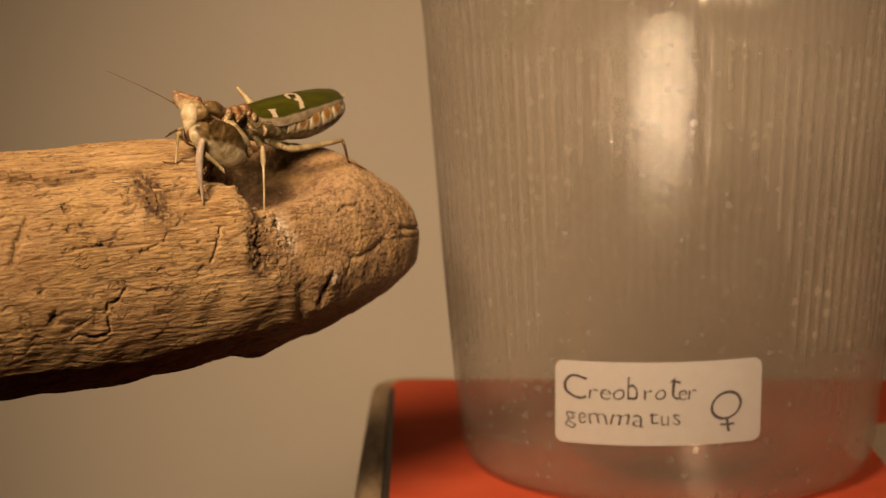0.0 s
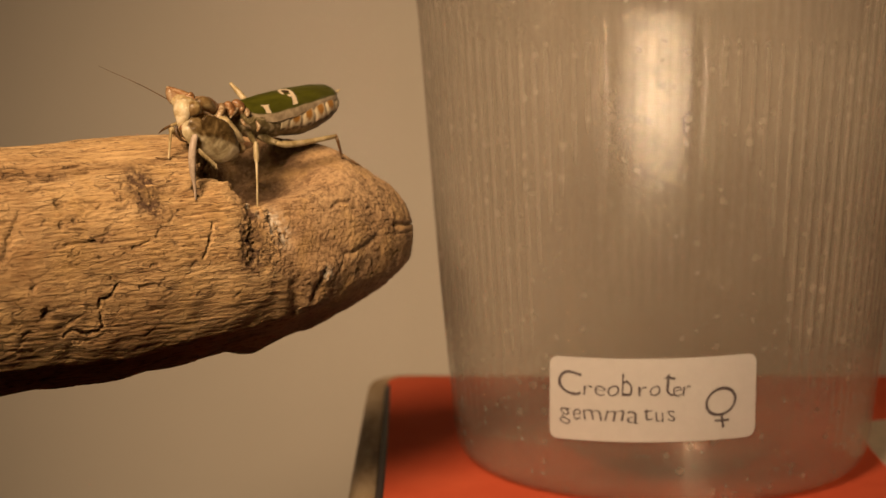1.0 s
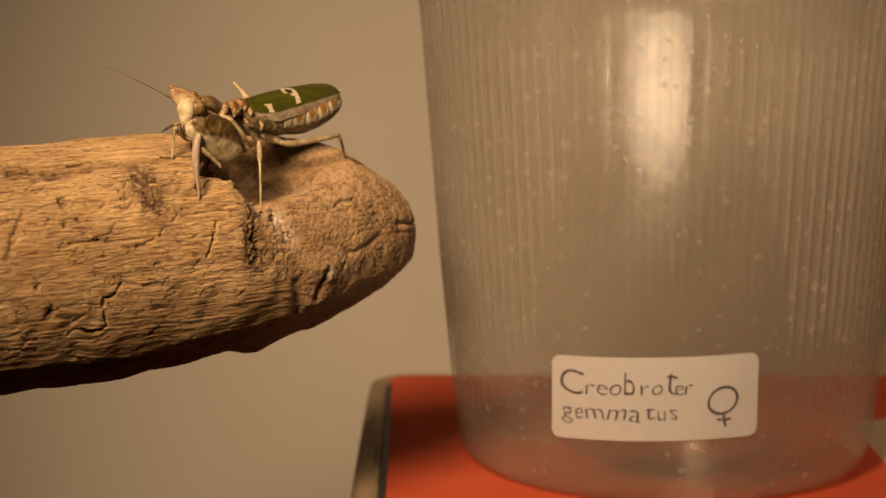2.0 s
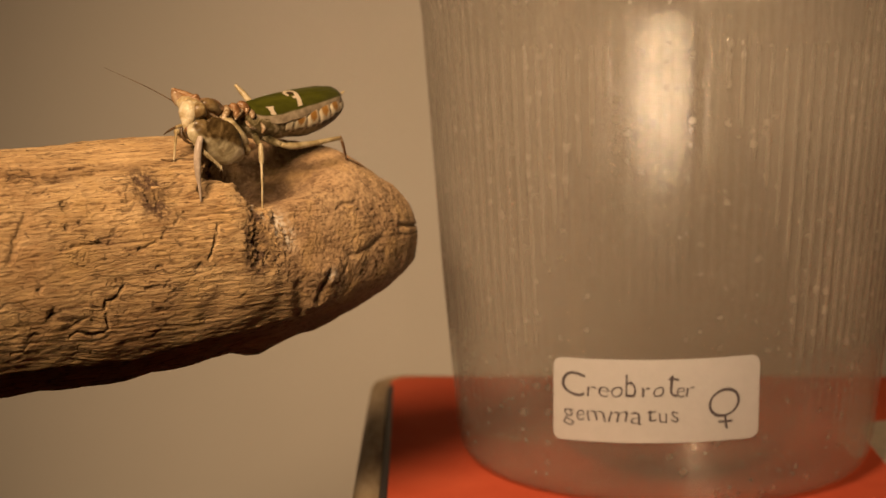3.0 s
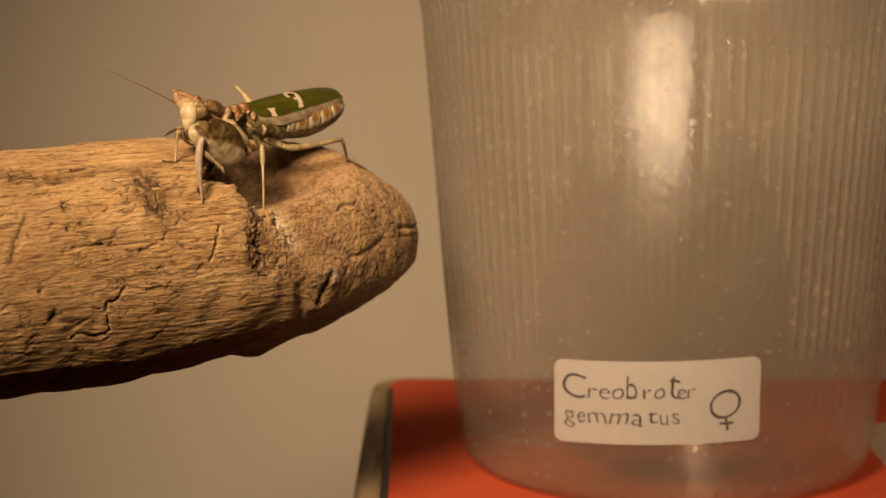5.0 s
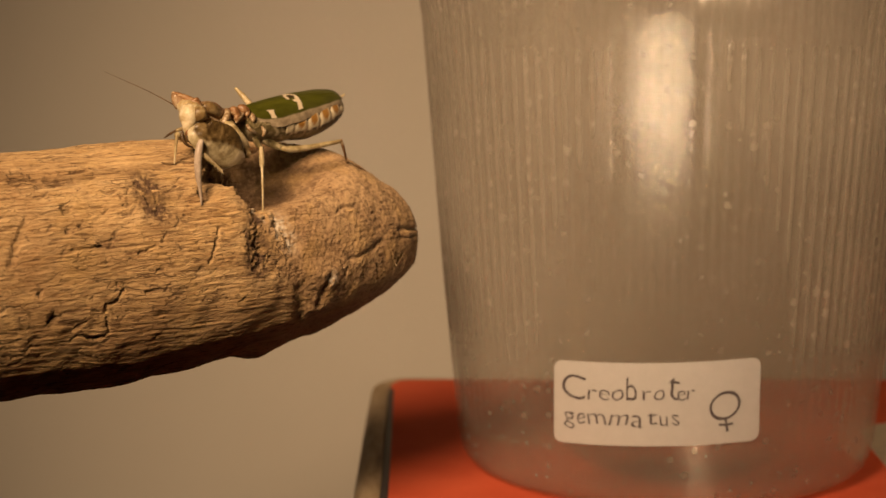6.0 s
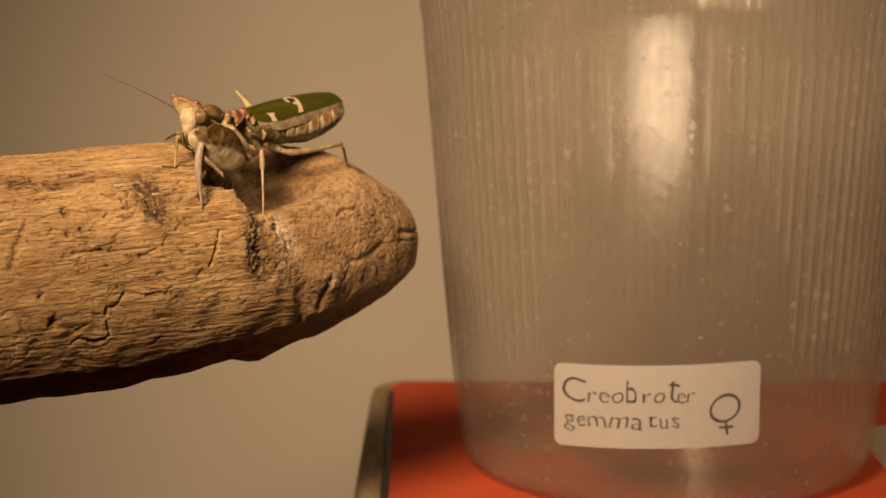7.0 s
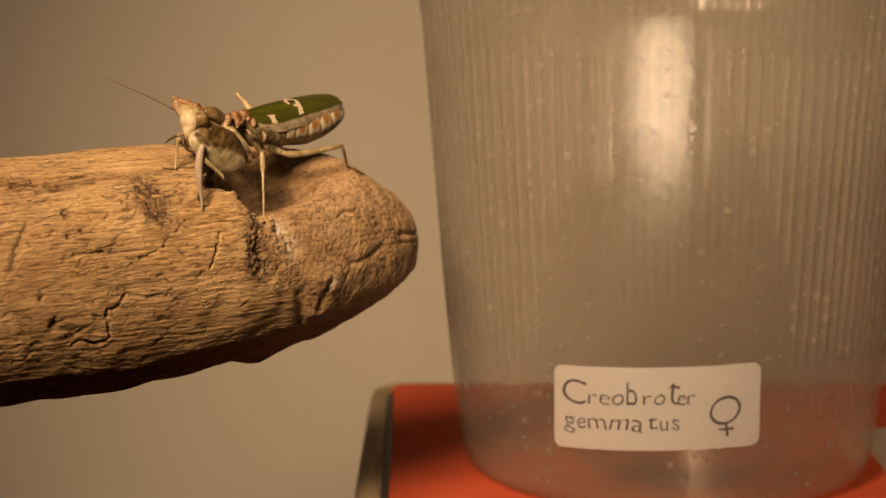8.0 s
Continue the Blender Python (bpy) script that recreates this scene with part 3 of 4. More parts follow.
def log_surface(u, deg):
    """Radius in mm and the stain and painted shade, chalk and lobe masks over the plan of the wood."""
    plan = np.array(LOG_PLAN)
    rad = np.interp(u, plan[:, 0], plan[:, 2])
    k = 0.34  # mm to a degree of arc
    v = deg * k
    w = np.radians(deg)
    px, py, pz = u, rad * np.cos(w), rad * np.sin(w)
    rim = np.array(RIM)
    order = np.argsort(rim[:, 1])
    edge = np.interp(deg, rim[order, 1], rim[order, 0]) + 1.5 * fractal(v * 0.45, u * 0.3, u * 0 + 3.0, 4) + 0.7 * fractal(v * 1.5, u * 1.1, u * 0 + 6.0, 3)
    past = u - edge
    on = smoothstep(-55, -38, deg) * (1 - smoothstep(50, 66, deg))
    # the fallen-in band past the rim, deepest above
    deep = np.interp(deg, [-60, -30, -5, 12, 30, 42, 55, 75, 100], [0.0, 0.3, 0.4, 0.9, 2.2, 3.6, 4.2, 3.2, 0.0])
    wide = np.interp(deg, [-60, -10, 15, 35, 50, 90], [4, 5, 8, 13, 16, 14])
    dip = deep * smoothstep(-2.2, 4.2, past) * np.exp(-np.clip(past - 2.0, 0, None) ** 2 / (0.5 * wide**2)) * on
    lip = 0.6 * np.exp(-((past + 2.5) / 3.5) ** 2) * on * smoothstep(-20, 5, deg)
    r = rad - dip + lip + 0.5 * smoothstep(45, 25, u) * smoothstep(45, 75, deg) * smoothstep(150, 110, deg) - 0.7 * smoothstep(45, 20, u) * smoothstep(-20, -50, deg) * smoothstep(-150, -110, deg) - 1.5 * smoothstep(16, 36, u) * smoothstep(92, 80, u) * smoothstep(-20, -50, deg) * smoothstep(-150, -110, deg)
    # the trunk is flatter in front and turns under sharply
    r = r + 1.0 * np.exp(-(((deg + 20) / 24) ** 2)) * smoothstep(62, 40, u)
    # the hollow on the shoulder of the end
    brim = 33 + 0.55 * (u - 39)
    hollow = smoothstep(brim - 14, brim + 10, deg) * (1 - smoothstep(78, 96, deg)) * smoothstep(-2.5, 6.5, past + 1.0 * fractal(v * 0.5, u * 0.2, u * 0 + 8.0, 2)) * (1 - smoothstep(42, 70, u))
    r = np.minimum(r, rad - 11.0 * hollow + 0.4 * fractal(u * 0.4, v * 0.4, u * 0, 3) * hollow)
    # lumps of the end
    lobe = smoothstep(0, 5, past)
    r = r + 0.9 * np.exp(-(((u - 55.5) / 3.2) ** 2 + ((v + 3.4) / 2.2) ** 2)) + 0.8 * np.exp(-(((u - 52) / 3) ** 2 + ((v + 2) / 2) ** 2))
    r = r + 1.4 * np.exp(-(((u - 50) / 3.6) ** 2 + ((deg + 80) / 18) ** 2))
    r = r + 0.5 * fractal(px * 0.09, py * 0.09, pz * 0.09, 3) * smoothstep(95, 80, u)
    # shade under the mantis painted dark in the hollow, spilling unevenly over its brim
    stain_shade = 0.62 * smoothstep(0.12, 0.5, hollow + 0.22 * fractal(u * 0.5, v * 0.7, u * 0 + 13.0, 3))
    jag = 0.35 * fractal(u * 1.3, v * 1.3, u * 0 + 7.7, 2)
    for line, width, depth in CRACKS:
        g = gap_to(u, v, [(a, b * k) for a, b in line]) + jag * 0.6
        cut = np.exp(-np.clip(g, 0, None) ** 2 / (width**2))
        r = r - depth * cut
        stain_shade = np.maximum(stain_shade, cut * (0.6 if width < 0.6 else 0.25))
    for a, b, size, depth in PITS:
        g = np.hypot(u - a, v - b * k) + 0.25 * fractal(u * 2, v * 2, u * 0, 2)
        cut = np.exp(-(np.clip(g, 0, None) / size) ** 2)
        r = r - depth * cut
        stain_shade = np.maximum(stain_shade, cut * 0.9)
    # a rotten pocket under the rim
    rot = np.exp(-(((u - 38.8) / 1.9) ** 2 + ((v - 3.2) / 3.4) ** 2))
    r = r - rot * (0.9 + 0.8 * fractal(u * 1.1, v * 1.1, u * 0 + 31.0, 3))
    # crumbling crust along the trough
    crust = np.exp(-(((past - 1.2) / 3.4) ** 2)) * on * smoothstep(-12, 4, deg)
    r = r + crust * (0.20 * fractal(u * 1.25, v * 1.25, u * 0 + 44.0, 4) + 0.06 * fractal(u * 4.0, v * 4.0, u * 0 + 47.0, 2))
    # grain: long ridges on the trunk, pitted lumps on the end
    wander = v + 0.25 * fractal(u * 0.12, v * 0.2, u * 0 + 5.0, 2) + 0.06 * u
    flat = fractal(u * 0.16, wander * 3.2, u * 0 + 1.5, 4)
    ridge = -np.abs(fractal(u * 0.22, wander * 2.4, u * 0 + 9.5, 3))
    step = np.clip(fractal(u * 0.35, v * 0.9, u * 0 + 21.0, 4) - 0.35, 0, 1)
    lumpy = fractal(px * 0.55, py * 0.55, pz * 0.55, 5)
    lower = smoothstep(20, -25, deg)
    r = r + (1 - lobe) * (0.07 * flat + (0.09 + 0.05 * lower) * ridge - 0.14 * step + 0.05 * lumpy) + lobe * (0.13 * lumpy + 0.04 * ridge + 0.08 * fractal(px * 2.1, py * 2.1, pz * 2.1, 3))
    # crust
    rough = 0.5 + 0.5 * fractal(u * 1.6, v * 1.6, u * 0 + 2.2, 3)
    for a, b, ru, rv, s in ((19.7, 42, 2.6, 4.2, 2.1), (38.4, 8, 2.6, 3.4, 3.0), (39.0, 20, 1.6, 3.0, 1.8), (38.0, 33, 2.2, 1.4, 0.9), (22, 36, 2, 2.5, 0.4), (6, 55, 4, 1.0, 0.5), (8, 20, 4, 1.5, 0.4)):
        blob = np.exp(-(((u - a) / ru) ** 2 + ((v - b * k) / rv) ** 2)) * s
        stain_shade = np.maximum(stain_shade, np.clip(blob * (0.5 + rough), 0, 1))
        r = r - 0.35 * blob * rough
    stain_shade = np.maximum(stain_shade, 0.35 * step * (1 - lobe))
    chalk = np.zeros_like(u)
    for a, b, s in ((44.6, 20.0, 1.8), (45.8, 11.5, 1.7), (55.4, -9.8, 1.1), (41, 24, 0.6), (43, 14, 0.5), (40.5, 30, 0.5)):
        chalk = np.maximum(chalk, np.exp(-((u - a) ** 2 + (v - b * k) ** 2) / s**2) * np.clip(2.2 * rough - 0.4, 0, 1))
    return np.clip(r, 0.05, None), np.clip(stain_shade, 0, 1), np.clip(chalk, 0, 1), lobe


def driftwood():
    # dense where it shows, coarser where it runs on and bends down to the table
    ul = np.concatenate([np.linspace(-62, -18, 60, endpoint=False), np.linspace(-18, 84, 560, endpoint=False), 84 + 6.3 * np.sin(np.linspace(0, np.pi / 2, 90))])
    front = np.linspace(-75, 110, 400, endpoint=False)
    back = np.linspace(110, 285, 110, endpoint=False)
    dl = np.concatenate([front, back])
    u, deg = np.meshgrid(ul, dl, indexing="ij")
    r, stain_shade, chalk, lobe = log_surface(u, np.where(deg > 180, deg - 360, deg))
    plan = np.array(LOG_PLAN)
    cz = smooth_centre(ul, plan)[:, None]
    w = np.radians(deg)
    x, y, z = u + 0 * r, -r * np.cos(w), cz + r * np.sin(w)
    verts = np.stack([x, y, z], -1).reshape(-1, 3)
    rows, cols = len(ul), len(dl)
    # the butt end, out of sight, curves down to stand on the table
    bend = []
    c0 = np.array([-62.0, 0.0, 0.5])
    heading = np.array([-1.0, 0.0, 0.0])
    first = np.stack([0 * dl, -r[0] * np.cos(np.radians(dl)), r[0] * np.sin(np.radians(dl))], -1)
    steps, turn = 46, math.radians(84)
    radius = 84.0
    for i in range(1, steps + 1):
        t = turn * i / steps
        c = c0 + np.array([-radius * math.sin(t), 0, -radius * (1 - math.cos(t))])
        rot = np.array([[math.cos(t), 0, -math.sin(t)], [0, 1, 0], [math.sin(t), 0, math.cos(t)]])
        bend.append((first * (1 + 0.12 * (i / steps))) @ rot.T + c)
    down = 129.35 - radius * (1 - math.cos(turn)) + 0.5
    for i in range(1, 9):
        t = turn
        tip = bend[steps - 1].mean(0) + np.array([-math.cos(t), 0, -math.sin(t)]) * 0
        ring = bend[steps - 1].copy()
        floor_z = -129.3
        ring[:, 2] = ring[:, 2] + (floor_z - ring[:, 2]) * (i / 8)
        ring[:, 0] = ring[:, 0] - 0.6 * i
        bend.append(ring)
    bent = np.vstack(bend[::-1])
    verts = np.vstack([bent, verts])
    extra = len(bend)
    zeros = np.zeros(extra * cols)
    attrs = {"stain_shade": np.concatenate([zeros, stain_shade.ravel()]), "chalk": np.concatenate([zeros, chalk.ravel()]), "lobe": np.concatenate([zeros, lobe.ravel()])}
    total = rows + extra
    idx = np.arange(cols)
    nxt = (idx + 1) % cols
    faces = []
    for i in range(total - 1):
        faces += np.stack([i * cols + idx, (i + 1) * cols + idx, (i + 1) * cols + nxt, i * cols + nxt], 1).tolist()
    faces.append(list(range(cols)))
    faces.append([(total - 1) * cols + int(j) for j in idx[::-1]])
    ob = mesh_object("driftwood", verts * 0.001, faces, WOOD, attrs=attrs)
    ob.matrix_world = LOG_POSE
    frays(ob)
    return tagged(ob, "weathered tan driftwood branch with cracks and a rounded end", "wood")


def on_log(u, deg, lift):
    """A place on the wood's skin, in its own space, mm."""
    r = float(log_surface(np.array([[u]]), np.array([[deg]]))[0][0, 0]) + lift
    c = float(np.interp(u, [p[0] for p in LOG_PLAN], [p[1] for p in LOG_PLAN]))
    return np.array([u, -r * math.cos(radians(deg)), c + r * math.sin(radians(deg))])


def frays(wood):
    """Loose fibres along the rim and lifted flakes beside the cracks."""
    rng = random.Random(4)
    for k in range(6):
        deg = rng.uniform(-4, 40)
        u = float(np.interp(deg, [-4, 6, 25, 34, 40], [40.4, 41.2, 41.0, 39.6, 37])) + rng.uniform(-1.5, 2.5)
        d, slope = rng.uniform(3, 9), rng.uniform(-0.5, 1.2)
        pts = [on_log(u + slope * t * 2, deg - d * t, 0.05 + 0.35 * math.sin(math.pi * t)) for t in (0, 0.35, 0.7, 1)]
        w = rng.uniform(0.05, 0.10)
        limb("fibre", pts, [w, w * 1.2, w, w * 0.5], WOOD, wood, count=10, around=6)
    for u0, d0 in [(9.6, -4.5), (8.6, -11), (7.4, -19), (4.3, -22), (2.4, -19), (29.8, 17), (28.6, 10), (20.5, 38), (22, 44), (17.5, 16), (6.5, 21), (48, 28), (56, 33), (62, 24), (-8, 24), (26, 22), (34, 18), (25, 50)]:
        du, dd = rng.uniform(0.9, 2.4), rng.uniform(0.7, 1.8)
        tip = rng.uniform(0.05, 0.14)
        grid = [[on_log(u0 + du * (i - 1) * (1 - 0.25 * j + 0.2 * rng.random()), d0 + dd * (j - 1), -0.05 + tip * j / 2 * (0.6 + 0.4 * rng.random())) for i in range(3)] for j in range(3)]
        top = [p for row in grid for p in row]
        mid = np.array([u0, 0, np.interp(u0, [q[0] for q in LOG_PLAN], [q[1] for q in LOG_PLAN])])
        low = [p + (mid - p) * 0.02 for p in top]
        faces = []
        for j in range(2):
            for i in range(2):
                q = (j * 3 + i, j * 3 + i + 1, j * 3 + i + 4, j * 3 + i + 3)
                faces += [q, tuple(9 + m for m in q[::-1])]
        ring = [0, 1, 2, 5, 8, 7, 6, 3]
        faces += [(e, 9 + e, 9 + f, f) for e, f in zip(ring, ring[1:] + ring[:1])]
        mesh_object("flake", np.array(top + low) * 0.001, faces, WOOD, wood)


def smooth_centre(ul, plan):
    return np.interp(ul, plan[:, 0], plan[:, 1])


# ---- the mantis ----
def mantis():
    body = new("mantis")
    body.matrix_world = pose(-0.03072, 0.37801, 0.07999, 0, 0, -124.34)
    tagged(body, "green and cream flower mantis standing on the driftwood", "mantis")
    # thorax
    limb("prothorax", [(20.3, 0, 0.2), (18.0, 0, 1.0), (15.8, 0, 0.6), (13.2, 0, -0.3), (10.5, 0, -0.6), (7.5, 0, -1.2)], [(0.8, 0.7), (1.7, 1.2), (1.9, 1.5), (1.3, 1.1), (1.4, 1.2), (1.7, 1.6)], CROWN, body, "brown and cream shield", 40, 20)
    limb("midbody", [(9, 0, -1.6), (6, 0, -2.8), (1.5, 0, -3.4), (-3, 0, -3.6)], [(1.4, 1.4), (2.7, 2.5), (3.4, 2.9), (3.4, 2.7)], BODY, body, "mottled grey green midbody", 30, 22)
    abdomen(body)
    wing("wing", body, 1)
    wing("wing", body, -1)
    limb("wing_tip", [(-18.5, 0, 0.5), (-20.6, 0, 0.35), (-22.4, 0, 0.9)], [(0.9, 0.15), (0.7, 0.12), (0.1, 0.05)], LEG, body, "pale hind wing tip", 12, 10)
    head = head_part(body)
    shield = [
        ("shield_lobe", [(19.07, 0.80, 1.38), (17.97, 1.20, 1.39), (16.66, 1.50, 0.79), (15.41, 1.60, -0.00)], [0.4, 0.95, 0.95, 0.4], NEAR_EYE, "olive brown shield lobe"),
        ("tubercle", [(13.26, 1.40, 0.68), (13.79, 2.00, -0.07), (14.89, 2.40, -0.94), (15.60, 2.40, -1.43)], [0.35, 0.6, 0.62, 0.3], KNOB, "cream knob"),
        ("tubercle", [(11.54, 0.80, 0.59), (11.13, 1.30, 0.26), (11.03, 1.70, -0.61), (11.76, 2.00, -1.36)], [0.5, 0.8, 0.75, 0.3], CROWN, "red brown knob"),
        ("tubercle", [(9.17, 1.60, -0.42), (10.82, 2.20, -0.93), (12.33, 2.60, -1.61)], [0.25, 0.36, 0.2], KNOB, ""),
        ("tubercle", [(8.92, 0.40, 0.72), (8.48, 1.00, 0.45), (7.95, 1.40, -0.19), (8.29, 1.80, -0.80)], [0.5, 0.75, 0.7, 0.3], CROWN, "red brown knob"),
    ]
    flank = [
        ("tubercle", [(7.20, 1.20, -0.42), (7.15, 2.00, -1.11), (7.40, 2.40, -1.83)], [0.4, 0.6, 0.3], KNOB, ""),
        ("tubercle", [(9.93, 3.00, -2.16), (9.41, 3.40, -3.10), (7.88, 3.40, -3.71)], [0.25, 0.35, 0.2], KNOB, ""),
        ("tubercle", [(6.06, 3.20, -2.71), (5.78, 3.50, -3.71), (6.09, 3.40, -4.51)], [0.2, 0.38, 0.2], KNOB, ""),
        ("pale_keel", [(19.75, 2.20, 0.37), (19.06, 2.60, -0.26), (17.47, 2.90, -1.07), (15.27, 3.20, -2.13)], [0.2, 0.3, 0.35, 0.3], KNOB, "pale keel above the foreleg"),
    ]
    for name, pts, radii, m, text in shield + flank:
        limb(name, pts, radii, m, body, text, 20, 14)
    # near raptorial leg
    coxa = limb("foreleg", [(14.2, 1.2, -0.9), (13.2, 2.6, -3.2), (12.9, 4.2, -5.4), (12.9, 5.6, -7.2)], [(0.9, 1.0), (1.1, 1.2), (1.0, 1.1), (0.75, 0.8)], HEADM, body, "pale cream upper foreleg")
    limb("strap", [(16.08, 3.40, -1.28), (15.30, 3.90, -1.90), (14.42, 4.60, -3.35), (13.29, 5.10, -4.81), (12.45, 5.30, -5.94)], [0.35, 0.75, 0.85, 0.75, 0.4], LEG, coxa, "pale strap of the upper foreleg", 26)
    limb("joint", [(13.31, 4.60, -5.39), (12.44, 5.00, -6.09), (10.92, 5.00, -6.42), (9.05, 4.60, -6.40)], [0.5, 0.75, 0.65, 0.3], CROWN, coxa, "brown joint")
    v, f = tube_data([(23.82, 4.00, -1.04), (23.52, 4.30, -2.25), (21.69, 4.90, -3.48), (19.38, 5.40, -4.83), (16.69, 5.80, -6.74), (14.75, 6.00, -7.64)], [(0.5, 1.3), (0.8, 2.5), (0.95, 3.3), (0.95, 3.5), (0.8, 2.5), (0.4, 0.8)], 70, 40, (-0.40, 0.36, 0.85))
    t = np.append(np.repeat(np.linspace(0, 1, 70), 40), (0, 1))
    high = np.append(np.tile(np.sin(np.linspace(0, 2 * np.pi, 40, endpoint=False)), 70), (0, 0))
    wob = fractal(v[:, 0] * 900, v[:, 1] * 900, v[:, 2] * 900, 3)
    v = v + 0.00012 * wob[:, None]
    border = np.interp(t, [0, 0.3, 0.5, 0.8, 1], [-0.55, -0.25, 0.0, 0.5, 0.9]) + 0.05 * wob
    mesh_object("femur", v, f, FEMUR, coxa, "broad brown thigh with a pale lower half", attrs={"pale": smoothstep(0.08, -0.08, high - border)})
    limb("shin", [(24.26, 4.90, -3.59), (24.46, 5.20, -5.29), (23.27, 5.80, -7.01), (20.86, 6.20, -8.42)], [0.35, 0.3, 0.26, 0.1], LEG, coxa, "folded pale shin", 30)
    for i in range(11):
        t = i / 10
        p = np.array((24.07, 5.60, -5.68)) * (1 - t) + np.array((20.81, 6.40, -8.60)) * t
        limb("spine", [p, p + (0.1, 0.25, -0.45), p + (0.05, 0.45, -0.95 - 0.3 * (i % 2))], [0.14, 0.09, 0.02], LEG, coxa, count=6, around=7)
    limb("foreleg_foot", [(24.51, 5.20, -3.55), (25.24, 5.30, -5.22), (25.54, 5.30, -7.41), (25.46, 5.30, -9.79), (25.12, 5.30, -11.57), (24.81, 5.30, -14.34)], [(0.5, 0.5), (0.66, 0.66), (0.66, 0.66), (0.5, 0.5), (0.32, 0.32), (0.14, 0.14)], FOOT, body, "pale translucent foot leg", 36, up=(1, 0, 0))
    # far raptorial leg
    far = limb("foreleg", [(14.6, -1.2, -0.8), (19.0, -2.2, -3.8), (23.8, -0.8, -3.0)], [(0.7, 0.8), (0.8, 0.9), (0.5, 0.5)], LEG, body)
    limb("foot", [(23.9, -0.7, -2.9), (24.2, -0.8, -5.5), (24.5, -0.9, -8.1)], [0.28, 0.22, 0.15], LEG, far)
    limb("toe", [(24.4, -0.8, -7.9), (25.4, -1.5, -7.9), (26.3, -2.2, -7.5)], [0.14, 0.16, 0.08], DARK, far)
    limb("claw", [(22.4, -0.8, -3.0), (21.9, -0.9, -4.2), (21.2, -0.5, -5.0), (20.4, 0.2, -5.4)], [0.25, 0.28, 0.2, 0.05], DARK, far, "dark curved claw", 16, 9)
    limb("claw", [(22.0, -0.6, -3.0), (21.4, -0.6, -4.0), (20.9, -0.2, -4.5), (20.3, 0.3, -4.7)], [0.2, 0.2, 0.15, 0.05], DARK, far, "", 16, 9)
    # near walking legs
    mid = limb("middle_leg", [(5.8, 1.5, -5.0), (7.6, 3.6, -5.8), (9.0, 5.4, -6.3)], [0.6, 0.55, 0.45], BODY, body)
    limb("shin", [(9.0, 5.4, -6.0), (9.2, 5.6, -7.2), (9.45, 5.9, -9.0), (9.6, 6.05, -9.8), (10.2, 6.6, -13.4), (10.85, 7.1, -17.5)], [0.34, 0.46, 0.44, 0.24, 0.19, 0.15], LEG, mid, "pale shin swollen above", 40)
    limb("toe", [(10.85, 7.1, -17.3), (11.0, 7.8, -18.2), (11.1, 8.5, -19.2)], [0.17, 0.18, 0.08], LEG, mid)
    limb("hip", [(3.4, 1.4, -5.4), (2.0, 3.0, -6.5), (0.6, 4.4, -7.15)], [0.8, 0.65, 0.5], BODY, body)
    hind = limb("hind_leg", [(1.6, 4.2, -7.0), (0.2, 4.6, -7.2), (-1.5, 5.2, -7.25), (-5.0, 6.3, -7.05), (-10.3, 8.0, -6.45)], [0.4, 0.62, 0.6, 0.5, 0.36], LEG, body, "pale straight hind thigh", 40)
    limb("shin", [(-10.2, 8.0, -6.3), (-10.8, 8.0, -7.0), (-12.2, 7.4, -8.5), (-15.2, 5.7, -10.9)], [0.36, 0.3, 0.26, 0.2], CROWN, hind)
    limb("toe", [(-15.1, 5.7, -10.8), (-17.0, 5.7, -11.5), (-18.8, 5.8, -12.2), (-20.7, 5.8, -12.9)], [0.2, 0.18, 0.2, 0.08], CROWN, hind)
    # far walking legs
    farmid = limb("middle_leg", [(8, -2.4, -4), (12.5, -5.5, -2.4), (16.4, -7.4, -3.2)], [0.6, 0.4, 0.3], LEG, body)
    limb("toe", [(16.3, -7.4, -3.2), (16.0, -9.4, -4.0), (15.0, -11.6, -4.9)], [0.22, 0.22, 0.08], DARK, farmid)
    farhind = limb("hind_leg", [(1.0, -1.6, -1.6), (2.4, -3.4, 1.4), (3.0, -5.1, 3.3)], [0.6, 0.55, 0.28], LEG, body)
    limb("shin", [(3.0, -5.1, 3.3), (-2.0, -6.4, -0.5), (-5.5, -7.8, -7.5)], [0.3, 0.22, 0.16], LEG, farhind)
    return body, head


